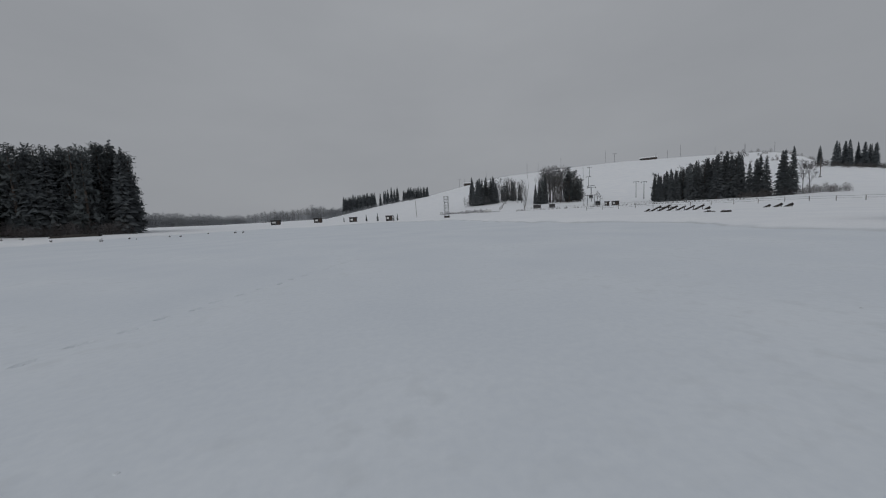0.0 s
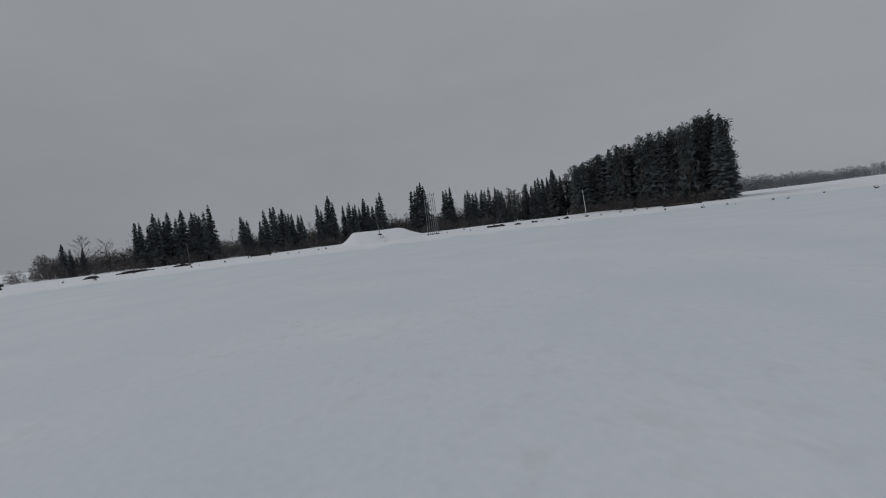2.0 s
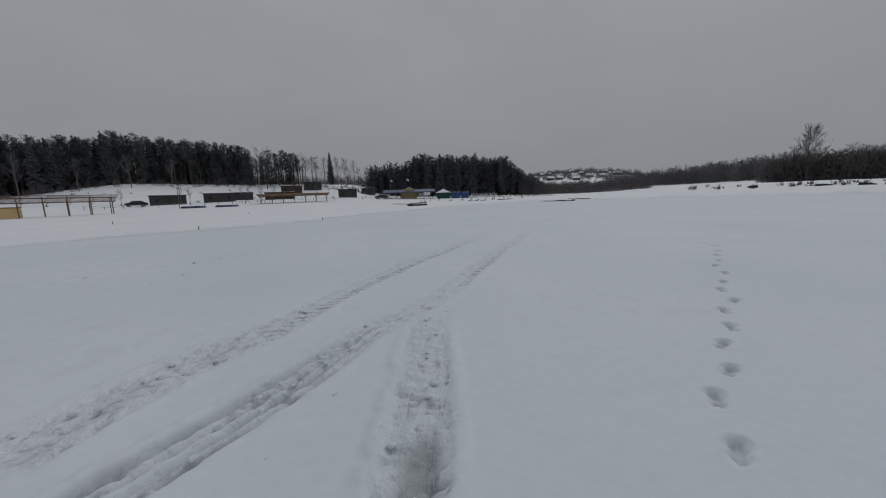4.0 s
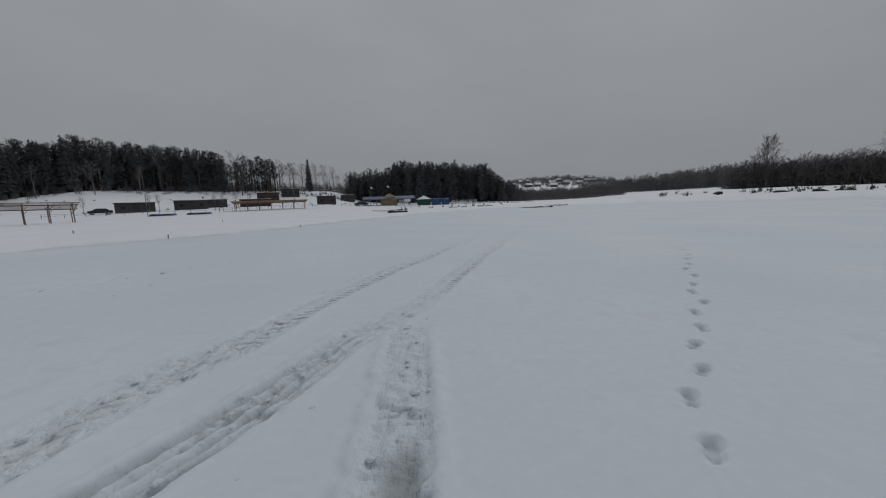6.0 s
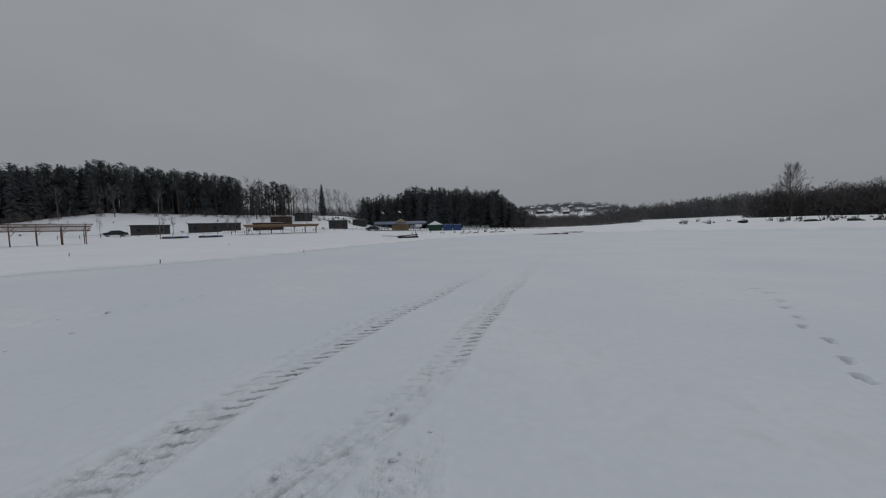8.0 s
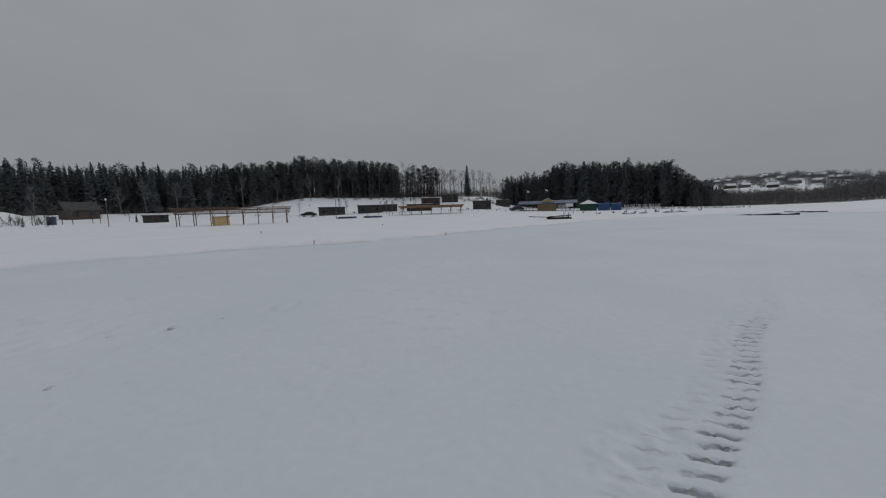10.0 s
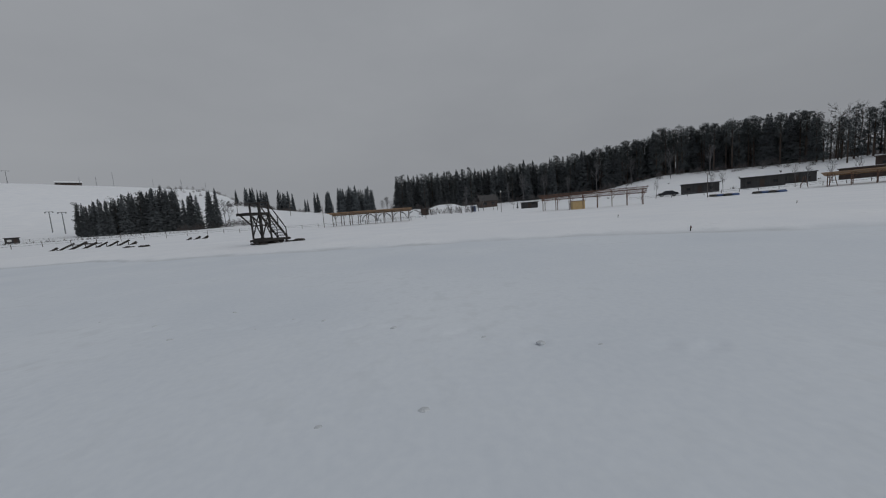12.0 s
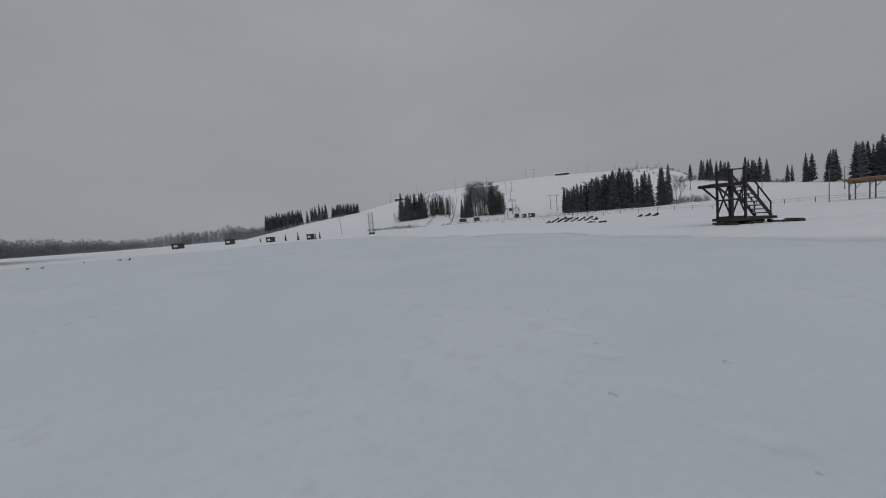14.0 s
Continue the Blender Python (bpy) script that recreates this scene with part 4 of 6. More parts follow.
# ---------------------------------------------------------------- jump tower on the west shore
def jump_tower(m):
    t = thing("jump_tower", m, "dark weathered timber jump tower with steep stairs on snow", "tower")
    for n, (u, v) in enumerate(((0, 0), (0.95, 0), (0, -1.25), (0.95, -1.25))):
        p = Shape()
        p.box(u - 0.065, v - 0.065, -0.5 if n == 0 else -0.3, u + 0.065, v + 0.065, 3.35, bevel=0.012)
        part("post", p, DARK_WOOD, t)
    for n in range(11):
        p = Shape()
        u = -1.40 + n * 0.225
        p.box(u, -1.36, 2.46, u + 0.205, 0.11, 2.51, bevel=0.008)
        part("deck_board", p, DARK_WOOD, t)
    for v in (-1.25, 0.0, -0.62):
        p = Shape()
        p.beam((-1.45, v, 2.38), (1.08, v, 2.38), 0.07, 0.15)
        part("joist", p, DARK_WOOD, t)
    for v in (-1.25, 0.0):
        p = Shape()
        p.beam((-1.05, v, 2.32), (-0.02, v, 1.50), 0.10, 0.10)
        part("knee_brace", p, DARK_WOOD, t)
        p = Shape()
        p.beam((0.03, v + 0.09, 0.42), (0.92, v + 0.09, 2.3), 0.07, 0.09)
        part("cross_brace", p, DARK_WOOD, t)
        p = Shape()
        p.beam((0.92, v - 0.09, 0.42), (0.03, v - 0.09, 2.3), 0.07, 0.09)
        part("cross_brace", p, DARK_WOOD, t)
        for z in (0.34, 1.45):
            p = Shape()
            p.beam((-0.1, v, z), (1.05, v, z), 0.06, 0.11)
            part("rail", p, DARK_WOOD, t)
        p = Shape()
        p.beam((-0.02, v, 3.30), (1.0, v, 3.30), 0.08, 0.08)
        part("handrail", p, DARK_WOOD, t)
    for u in (0.0, 0.95):
        for z in (0.34, 1.45) + ((3.30,) if u == 0 else ()):
            p = Shape()
            p.beam((u, -1.3, z), (u, 0.05, z), 0.06, 0.10)
            part("rail", p, DARK_WOOD, t)
    for v in (-1.22, -0.03):
        p = Shape()
        p.beam((0.95, v, 2.45), (2.85, v, 0.28), 0.06, 0.20)
        part("stair_string", p, DARK_WOOD, t)
        p = Shape()
        p.beam((0.95, v, 3.30), (2.80, v, 1.12), 0.07, 0.08)
        part("stair_handrail", p, DARK_WOOD, t)
        for k in (0.5, 0.97):
            p = Shape()
            p.beam((0.95 + 1.9 * k, v, 2.45 - 2.17 * k), (0.95 + 1.9 * k, v, 3.28 - 2.18 * k), 0.07, 0.07)
            part("baluster", p, DARK_WOOD, t)
    for k in range(8):
        u, z = 1.10 + 1.75 * k / 8, 2.22 - 2.0 * k / 8
        p = Shape()
        p.box(u - 0.10, -1.19, z - 0.025, u + 0.13, -0.06, z + 0.02, bevel=0.006)
        step = part("step", p, DARK_WOOD, t)
        q = Shape()
        q.box(u - 0.09, -1.17, z + 0.021, u + 0.12, -0.08, z + 0.055, bevel=0.02)
        part("step_snow", q, ROOF_SNOW, step, "thin snow lying on the step")
    p = Shape()
    p.box(-0.25, -1.5, 0.10, 3.0, 0.25, 0.28, bevel=0.03)
    part("base_frame", p, DARK_WOOD, t)
    p = Shape()
    rng = random.Random(5)
    for k in range(26):
        u, v = rng.uniform(-0.3, 3.2), rng.uniform(-1.7, 0.2)
        p.box(-0.3, -0.12, -0.1, 0.3, 0.12, rng.uniform(0.0, 0.10), pose(u, v, 0.0, rng.uniform(-8, 8), rng.uniform(-8, 8), rng.uniform(0, 180)), 0.03)
    part("footing", p, DARK_EARTH, t, "wet dark timber footing clear of snow")
    return t


jump_tower(pose(-33.6, -5.1, ground_z(-33.6, -5.1) + 0.12, 0, 0, 148) @ Matrix.Diagonal((0.80, 0.95, 0.97, 1.0)))


def board_heap(x, y, turn, length, count, seed, name="timber_heap", label="low heap of dark timber half under snow", flat=False):
    rng = random.Random(seed)
    t = thing(name, face_to(x, y, turn), label, "timber heap")
    for k in range(count):
        p = Shape()
        n = length * rng.uniform(0.25, 0.6)
        p.box(-n / 2, -0.22, -0.25, n / 2, 0.22, rng.uniform(0.05, 0.16) if flat else rng.uniform(0.10, 0.52), pose(rng.uniform(-length / 2, length / 2), rng.uniform(-0.6, 0.6), 0.02, rng.uniform(-10, 10), rng.uniform(-7, 7), rng.uniform(-25, 25)), 0.05)
        part("timber", p, DARK_WOOD if k % 3 else DARK_EARTH, t)
    if flat:
        return t
    p = Shape()
    for j in range(3):
        c, w = rng.uniform(-0.35, 0.35) * length, length * rng.uniform(0.16, 0.30)
        rings = [[(c + w * h * math.cos(a) * rng.uniform(0.75, 1.25), 0.45 * w * h * math.sin(a) * rng.uniform(0.8, 1.2), z) for a in [i * math.pi / 5 for i in range(10)]] for h, z in ((1.1, -0.2), (0.9, 0.16 + 0.03 * length), (0.4, 0.30 + 0.05 * length))]
        for low, high in zip(rings, rings[1:]):
            for i in range(10):
                p.face(low[i], low[(i + 1) % 10], high[(i + 1) % 10], high[i])
        p.face(*rings[2])
    part("soil", p, DARK_EARTH, t)
    return t


board_heap(-34.6, -1.9, 40, 1.5, 5, 3, flat=True)


# ---------------------------------------------------------------- beach shelters
def shelter(x0, y0, x1, y1, tall, deep, bays, wood_a, wood_b, roofed, label, name="beach_shelter"):
    """A long open frame on two rows of posts, bare or boarded over."""
    dx, dy = x1 - x0, y1 - y0
    n = math.hypot(dx, dy)
    z = min(ground_z(x0, y0), ground_z(x1, y1)) - 0.05
    t = thing(name, pose(x0, y0, z, 0, 0, math.degrees(math.atan2(dy, dx))), label, "beach shelter", "beach shelters")
    pitch = 0.10 if roofed else 0.27
    under = lambda v: tall + pitch * (deep - v)
    for k in range(bays + 1):
        u = n * k / bays
        for v in (0.0, deep):
            p = Shape()
            p.box(u - 0.065, v - 0.065, -0.6, u + 0.065, v + 0.065, under(v), bevel=0.012)
            part("post", p, wood_a, t)
        p = Shape()
        p.beam((u, -0.5, under(-0.5) + 0.20), (u, deep + 0.5, under(deep + 0.5) + 0.20), 0.07, 0.12)
        part("rafter", p, wood_b, t)
        for v in (0.0, deep):
            p = Shape()
            p.beam((u + 0.07, v + 0.01, under(v) - 0.65), (u + 0.55, v + 0.01, under(v) + 0.05), 0.05, 0.07)
            part("brace", p, wood_a, t)
    for v in (0.0, deep):
        p = Shape()
        p.beam((-0.6, v, under(v) + 0.07), (n + 0.6, v, under(v) + 0.07), 0.09, 0.14)
        part("beam", p, wood_b, t)
    count = 14 if roofed else 7
    for k in range(count):
        v = -0.55 + (deep + 1.1) * k / count
        p = Shape()
        w = (deep + 1.1) / count * (0.97 if roofed else 0.22)
        a, b = (v, under(v) + 0.265), (v + w, under(v + w) + 0.265)
        low = [Vector((-0.8, *a)), Vector((n + 0.8, *a)), Vector((n + 0.8, *b)), Vector((-0.8, *b))]
        high = [q + Vector((0, 0, 0.04)) for q in low]
        p.face(*high)
        p.face(*low[::-1])
        for i in range(4):
            p.face(low[i], low[(i + 1) % 4], high[(i + 1) % 4], high[i])
        part("roof_board", p, wood_b, t)
    for v in (-0.60, deep + 0.56):
        p = Shape()
        h = under(v) + 0.24
        p.box(-0.85, v, h - 0.03, n + 0.85, v + 0.04, h + 0.09, bevel=0.01)
        part("fascia", p, wood_b, t)
    return t


shelter(-72.0, 35.4, -62.4, 50.3, 2.15, 2.4, 7, RED_WOOD, RED_WOOD, False, "long open beach shelter of red-brown timber posts")
shelter(-81.4, -8.6, -81.2, 8.0, 2.35, 3.0, 9, POLE_WOOD, TAN_WOOD, True, "long beach shelter with a tan boarded roof on thin posts")
shelter(-60.5, 85.8, -45.6, 94.4, 2.0, 3.0, 6, RED_WOOD, TAN_WOOD, True, "long beach shelter with a tan boarded roof on timber posts")


def trestle(x, y, turn):
    t = thing("trestle", face_to(x, y, turn), "tan timber trestle beside the beach shelter", "trestle", "trestles")
    for s in (-1, 1):
        p = Shape()
        p.beam((s * 0.55, 0, -0.1), (s * 0.08, 0, 2.3), 0.09, 0.09)
        part("leg", p, RED_WOOD, t)
    p = Shape()
    p.beam((-0.35, 0, 1.1), (0.35, 0, 1.1), 0.06, 0.09)
    part("tie", p, RED_WOOD, t)


trestle(-63.3, 84.6, 0)
trestle(-59.9, 86.2, 0)


def booth(x, y):
    t = thing("beach_booth", face_to(x, y, 18), "small yellow timber booth under the beach shelter", "booth")
    for k in range(10):
        for v, w in ((-0.8, -0.76), (0.76, 0.8)):
            p = Shape()
            p.box(-1.15 + k * 0.23, v, 0, -0.93 + k * 0.23, w, 1.55, bevel=0.006)
            part("board", p, YELLOW_WOOD, t)
    for u in (-1.15, 1.11):
        p = Shape()
        p.box(u, -0.75, 0, u + 0.04, 0.75, 1.55)
        part("side_panel", p, YELLOW_WOOD, t)
    p = Shape()
    p.box(-1.25, -0.9, 1.56, 1.25, 0.9, 1.66, bevel=0.02)
    part("roof", p, RED_WOOD, t)


booth(-68.8, 41.2)


# ---------------------------------------------------------------- cabins
def cabin(x, y, length, tall, deep=3.2, turn=0.0, wood=None, lift=0.0, label="low dark timber cabin with a flat roof in snow", snow=True):
    """A boarded cabin: sill, wall boards, corner posts, windows, door, roof and its snow."""
    wood = wood or HUT_WOOD
    t = thing("cabin", face_to(x, y, turn, lift), label, "cabin", "beach cabins")
    body = Shape()
    body.box(-length / 2, 0.0, -0.6, length / 2, deep, tall - 0.1, bevel=0.03)
    part("wall", body, wood, t)
    count = int(length / 0.30)
    for k in range(count):
        p = Shape()
        u = -length / 2 + length * k / count
        p.box(u + 0.015, -0.035, 0.02, u + length / count - 0.015, -0.002, tall - 0.12, bevel=0.006)
        part("board", p, wood, t)
    for u in (-length / 2 - 0.05, length / 2 - 0.07):
        p = Shape()
        p.box(u, -0.06, -0.5, u + 0.12, 0.06, tall - 0.1, bevel=0.01)
        part("corner_post", p, wood, t)
    wins = [-0.30, 0.30] if length > 5.5 else [0.26]
    for w in wins:
        win = Shape()
        u = w * length
        for a in ((u - 0.45, 0.9, u + 0.45, 0.97), (u - 0.45, 1.58, u + 0.45, 1.65), (u - 0.45, 0.97, u - 0.38, 1.58), (u + 0.38, 0.97, u + 0.45, 1.58)):
            win.box(a[0], -0.075, a[1], a[2], -0.036, a[3])
        f = part("window_frame", win, HUT_BROWN, t)
        g = Shape()
        g.box(u - 0.38, -0.05, 0.97, u + 0.38, -0.037, 1.58)
        part("pane", g, GLASS, f)
    d = Shape()
    d.box(-0.42, -0.075, 0.05, 0.42, -0.036, min(1.95, tall - 0.2), bevel=0.01)
    part("door", d, HUT_BROWN, t)
    r = Shape()
    r.box(-length / 2 - 0.3, -0.45, tall - 0.1, length / 2 + 0.3, deep + 0.3, tall + 0.06, bevel=0.02)
    roof = part("roof", r, wood, t)
    if snow:
        q = Shape()
        q.box(-length / 2 - 0.22, 0.9, tall + 0.061, length / 2 + 0.22, deep + 0.25, tall + 0.16, bevel=0.07)
        part("roof_snow", q, ROOF_SNOW, roof, "thin snow on the flat roof")
    return t


cabin(-87.4, 85.0, 8.0, 2.6)
cabin(-78.6, 93.2, 7.8, 2.6)
cabin(-82.8, 107.9, 7.0, 2.6)
cabin(-69.8, 109.6, 9.0, 2.5, wood=HUT_BROWN, label="low brown timber cabin behind the beach shelter")
cabin(-76.7, 128.9, 7.6, 2.9, wood=HUT_BROWN, lift=0.6, label="brown timber cabin up the snowy slope")
cabin(-74.3, 141.6, 7.0, 2.9, lift=0.6)
cabin(-47.8, 115.5, 5.9, 2.9, turn=8)
cabin(-53.6, 153.5, 6.0, 2.6, lift=0.5)
cabin(-101.0, 43.4, 4.6, 1.7, label="low dark store hut beside the beach")
cabin(-119.2, 13.8, 2.4, 2.2, deep=2.4, wood=HUT_BROWN, label="small dark timber box hut in snow", snow=False)


# ---------------------------------------------------------------- cafe
def gable(shape, x0, x1, y0, y1, z0, z1, over=0.3):
    """A thick saddle roof, ridge along x."""
    c = (y0 + y1) / 2
    for s in (-1, 1):
        e = y0 - over if s < 0 else y1 + over
        a, b = (x0 - over, e, z0), (x1 + over, e, z0)
        d, f = (x1 + over, c, z1), (x0 - over, c, z1)
        up = Vector((0, 0, 0.09))
        lo, hi = [Vector(p) for p in (a, b, d, f)], [Vector(p) + up for p in (a, b, d, f)]
        shape.face(*hi)
        shape.face(*lo[::-1])
        for k in range(4):
            shape.face(lo[k], lo[(k + 1) % 4], hi[(k + 1) % 4], hi[k])


def cafe():
    t = thing("beach_cafe", face_to(-25.2, 112.3), "beach cafe with blue sheet roof around a yellow hut", "cafe")
    p = Shape()
    p.box(-3.0, 1.2, -0.3, 2.6, 5.4, 2.2, bevel=0.02)
    part("yellow_wall", p, YELLOW_WOOD, t)
    for k in range(16):
        q = Shape()
        q.box(-3.0 + k * 0.35, 1.16, 0.05, -2.67 + k * 0.35, 1.198, 2.2, bevel=0.006)
        part("wall_board", q, YELLOW_WOOD, t)
    p = Shape()
    front, back = [(-2.1, 0.4, 2.55), (2.3, 0.4, 2.55), (0.1, 0.4, 3.75)], [(-2.1, 4.4, 2.55), (2.3, 4.4, 2.55), (0.1, 4.4, 3.75)]
    p.face(*front)
    p.face(*back[::-1])
    p.face(front[0], back[0], back[1], front[1])
    top = part("gable", p, YELLOW_WOOD, t, "yellow boarded gable")
    for a, b in ((0, 2), (2, 1)):
        q = Shape()
        up = Vector((0, 0, 0.10))
        ends = [Vector(front[a]) + Vector((-0.15 if a == 0 else 0, -0.2, 0.01)), Vector(front[b]) + Vector((0.15 if b == 1 else 0, -0.2, 0.01)), Vector(back[b]) + Vector((0.15 if b == 1 else 0, 0.2, 0.01)), Vector(back[a]) + Vector((-0.15 if a == 0 else 0, 0.2, 0.01))]
        q.face(*ends)
        q.face(*[e + up for e in ends[::-1]])
        for i in range(4):
            q.face(ends[i], ends[(i + 1) % 4], ends[(i + 1) % 4] + up, ends[i] + up)
        part("gable_roof", q, ROOF_SNOW, top)
    for k in range(18):
        u = -8.6 + k * 0.95
        for lo, hi in (((-1.9, 2.05), (2.2, 3.05)), ((6.3, 2.05), (2.2, 3.05))):
            q = Shape()
            a = [Vector((u, lo[0], lo[1])), Vector((u + 0.94, lo[0], lo[1])), Vector((u + 0.94, hi[0], hi[1])), Vector((u, hi[0], hi[1]))]
            if lo[0] > hi[0]:
                a = a[::-1]
            up = [p + Vector((0, 0, 0.05)) for p in a]
            q.face(*up)
            q.face(*a[::-1])
            for i in range(4):
                q.face(a[i], a[(i + 1) % 4], up[(i + 1) % 4], up[i])
            part("roof_sheet", q, BLUE_SHEET, t)
    p = Shape()
    p.box(-8.7, -1.98, 1.98, 8.5, -1.91, 2.16)
    part("fascia", p, BLUE_SHEET, t)
    for k in range(9):
        q = Shape()
        u = -8.4 + k * 2.08
        q.tube((u, -1.7, -0.4), (u, -1.7, 2.06), 0.05, 0.05, 8)
        part("post", q, GREY_PAINT, t)
    p = Shape()
    p.box(3.0, 0.8, 0.5, 6.0, 0.86, 1.75, bevel=0.01)
    part("banner", p, WHITE_CLOTH, t, "white banner stretched between posts")
    for u in (-7.6, -5.6, 6.4):
        q = Shape()
        q.box(u, 0.5, 0.65, u + 1.5, 1.2, 0.74, bevel=0.01)
        q.box(u + 0.1, 0.55, 0, u + 0.2, 1.15, 0.65)
        q.box(u + 1.3, 0.55, 0, u + 1.4, 1.15, 0.65)
        part("counter", q, DARK_WOOD, t)


cafe()


def flag(x, y, tall, lean=0.0):
    t = thing("flagpole", face_to(x, y, 0), "thin flagpole with a small pale flag", "flagpole", "flagpoles")
    p = Shape()
    p.tube((0, 0, -0.2), (lean, 0, tall), 0.04, 0.025, 8, True)
    part("pole", p, STEEL, t)
    q = Shape()
    rows = [(lean + 0.03 + 0.15 * k, 0.06 * math.sin(k * 1.7), tall - 0.05 - 0.07 * k) for k in range(6)]
    for a, b in zip(rows, rows[1:]):
        q.face(a, b, (b[0], b[1] + 0.02, b[2] - 0.5), (a[0], a[1] + 0.02, a[2] - 0.5))
        q.face((a[0], a[1] + 0.015, a[2]), (a[0], a[1] + 0.035, a[2] - 0.5), (b[0], b[1] + 0.035, b[2] - 0.5), (b[0], b[1] + 0.015, b[2]))
    part("flag", q, WHITE_CLOTH, t)


flag(-32.0, 114.0, 6.2)
flag(-26.6, 114.5, 6.6, 0.2)


def pavilion():
    t = thing("green_pavilion", face_to(-13.6, 111.2), "green pavilion with a snow-white pyramid roof", "pavilion")
    p = Shape()
    p.box(-2.1, 0, -0.5, 2.1, 4.0, 1.9, bevel=0.03)
    part("wall", p, GREEN_CLOTH, t)
    for u in (-2.15, -0.75, 0.7, 2.05):
        q = Shape()
        q.box(u, -0.06, -0.4, u + 0.1, 0.04, 1.95)
        part("post", q, GREEN_CLOTH, t)
    q = Shape()
    ring = [(-2.5, -0.4, 1.92), (2.5, -0.4, 1.92), (2.5, 4.4, 1.92), (-2.5, 4.4, 1.92)]
    for k in range(4):
        q.face(ring[k], ring[(k + 1) % 4], (0, 2.0, 3.15))
    q.face(*[(x, y, z - 0.02) for x, y, z in ring[::-1]])
    part("roof", q, ROOF_SNOW, t)


pavilion()


def container(x, y, length, tall, mat, label, turn=0.0, name="container", ribs=True):
    t = thing(name, face_to(x, y, turn), label, name.replace("_", " "), "containers")
    p = Shape()
    p.box(-length / 2, 0, -0.3, length / 2, 2.3, tall, bevel=0.03)
    part("body", p, mat, t)
    if ribs:
        n = int(length / 0.45)
        for k in range(n):
            q = Shape()
            u = -length / 2 + length * (k + 0.25) / n
            q.box(u, -0.05, 0.1, u + 0.2, 0.001, tall - 0.1, bevel=0.015)
            part("rib", q, mat, t)
    q = Shape()
    q.box(-length / 2 + 0.05, 0.4, tall + 0.001, length / 2 - 0.05, 2.2, tall + 0.07, bevel=0.04)
    part("roof_snow", q, ROOF_SNOW, t)


container(-9.6, 111.6, 3.0, 2.0, BLUE_PAINT, "blue ribbed steel container beside the pavilion")
container(-6.6, 111.9, 2.6, 1.9, BLUE_PAINT, "blue ribbed steel container beside the pavilion")


container(-108.5, 28.3, 1.3, 1.7, BLUE_SHEET, "small blue kiosk box before the dark wood", name="kiosk_box", ribs=False)


def stand_row(x, y, count, step, tall):
    for k in range(count):
        u, v = x + step * k, y + 0.1 * k
        t = thing("fence_panel", face_to(u, v), "pale slatted fence panel at the beach edge", "fence panel", "fence panels")
        for j in range(4):
            p = Shape()
            p.box(j * 0.3, -0.03, -0.2, j * 0.3 + 0.10, 0.03, tall - 0.1 * (j % 2), bevel=0.01)
            part("slat", p, PALE_PANEL, t)
        p = Shape()
        p.box(-0.05, 0.031, tall * 0.5, 1.1, 0.06, tall * 0.5 + 0.09)
        part("crossbar", p, PALE_PANEL, t)


stand_row(-4.6, 112.2, 6, 1.45, 1.5)


# ---------------------------------------------------------------- on the ice
def raft():
    t = thing("moored_raft", face_to(-13.2, 59.5), "dark timber raft frozen into the lake ice", "raft")
    for k in range(3):
        p = Shape()
        p.tube((-0.6, -0.7 + k * 0.7, 0.10), (2.9, -0.7 + k * 0.7, 0.14), 0.14, 0.14, 10, True)
        part("float", p, DARK_WOOD, t)
    for k in range(12):
        if k in (4, 8):
            continue
        p = Shape()
        u = -0.6 + k * 0.295
        p.box(u, -1.0, 0.27, u + 0.22, 1.1, 0.33, pose(0, 0, 0.02 * (k % 3) + 0.01 * k, 0, 0, 2 * (k % 2)), 0.012)
        part("plank", p, DARK_WOOD, t)
    for v in (-0.75, -0.35):
        p = Shape()
        p.beam((-3.2, v, 0.46), (0.2, v, 0.30), 0.14, 0.10)
        part("gangway", p, DARK_WOOD, t)
    p = Shape()
    p.beam((-0.4, -0.9, 0.36), (2.8, -0.6, 0.60), 0.10, 0.12)
    part("rail", p, DARK_WOOD, t)
    for u in (1.9, 2.6):
        p = Shape()
        p.tube((u, 0.9, 0.0), (u, 0.9, 0.95), 0.05, 0.05, 8, True)
        part("mooring_post", p, DARK_WOOD, t)
    q = Shape()
    q.box(0.7, -0.3, 0.42, 1.9, 0.9, 0.47, bevel=0.04)
    part("snow_cover", q, ROOF_SNOW, t)

raft()


def sign_frame(x, y):
    t = thing("beach_sign", face_to(x, y), "pale notice board on two thin steel posts", "sign")
    for u in (-0.85, 0.85):
        p = Shape()
        p.tube((u, 0, -0.3), (u, 0, 2.6), 0.045, 0.045, 8, True)
        part("post", p, GREY_PAINT, t)
    p = Shape()
    p.box(-0.8, -0.03, 1.75, 0.8, 0.03, 2.5, bevel=0.01)
    part("board", p, PALE_PANEL, t)


sign_frame(-15.2, 88.7)


def stick(x, y, tall):
    t = thing("marker_stick", face_to(x, y, 0, -0.05), "thin dark stick marking the ice edge", "stick", "marker sticks")
    p = Shape()
    p.tube((0, 0, -0.1), (0.03, 0.02, tall), 0.026, 0.022, 7, True)
    part("shaft", p, DARK_WOOD, t)
    q = Shape()
    q.tube((0.03, 0.02, tall - 0.11), (0.032, 0.02, tall - 0.04), 0.032, 0.032, 7, True)
    part("band", q, RED_WOOD, t)


stick(-19.2, 20.5, 0.30)
stick(-14.5, 28.7, 0.30)
stick(-30.9, 24.6, 0.30)
stick(-31.5, 42.0, 0.28)


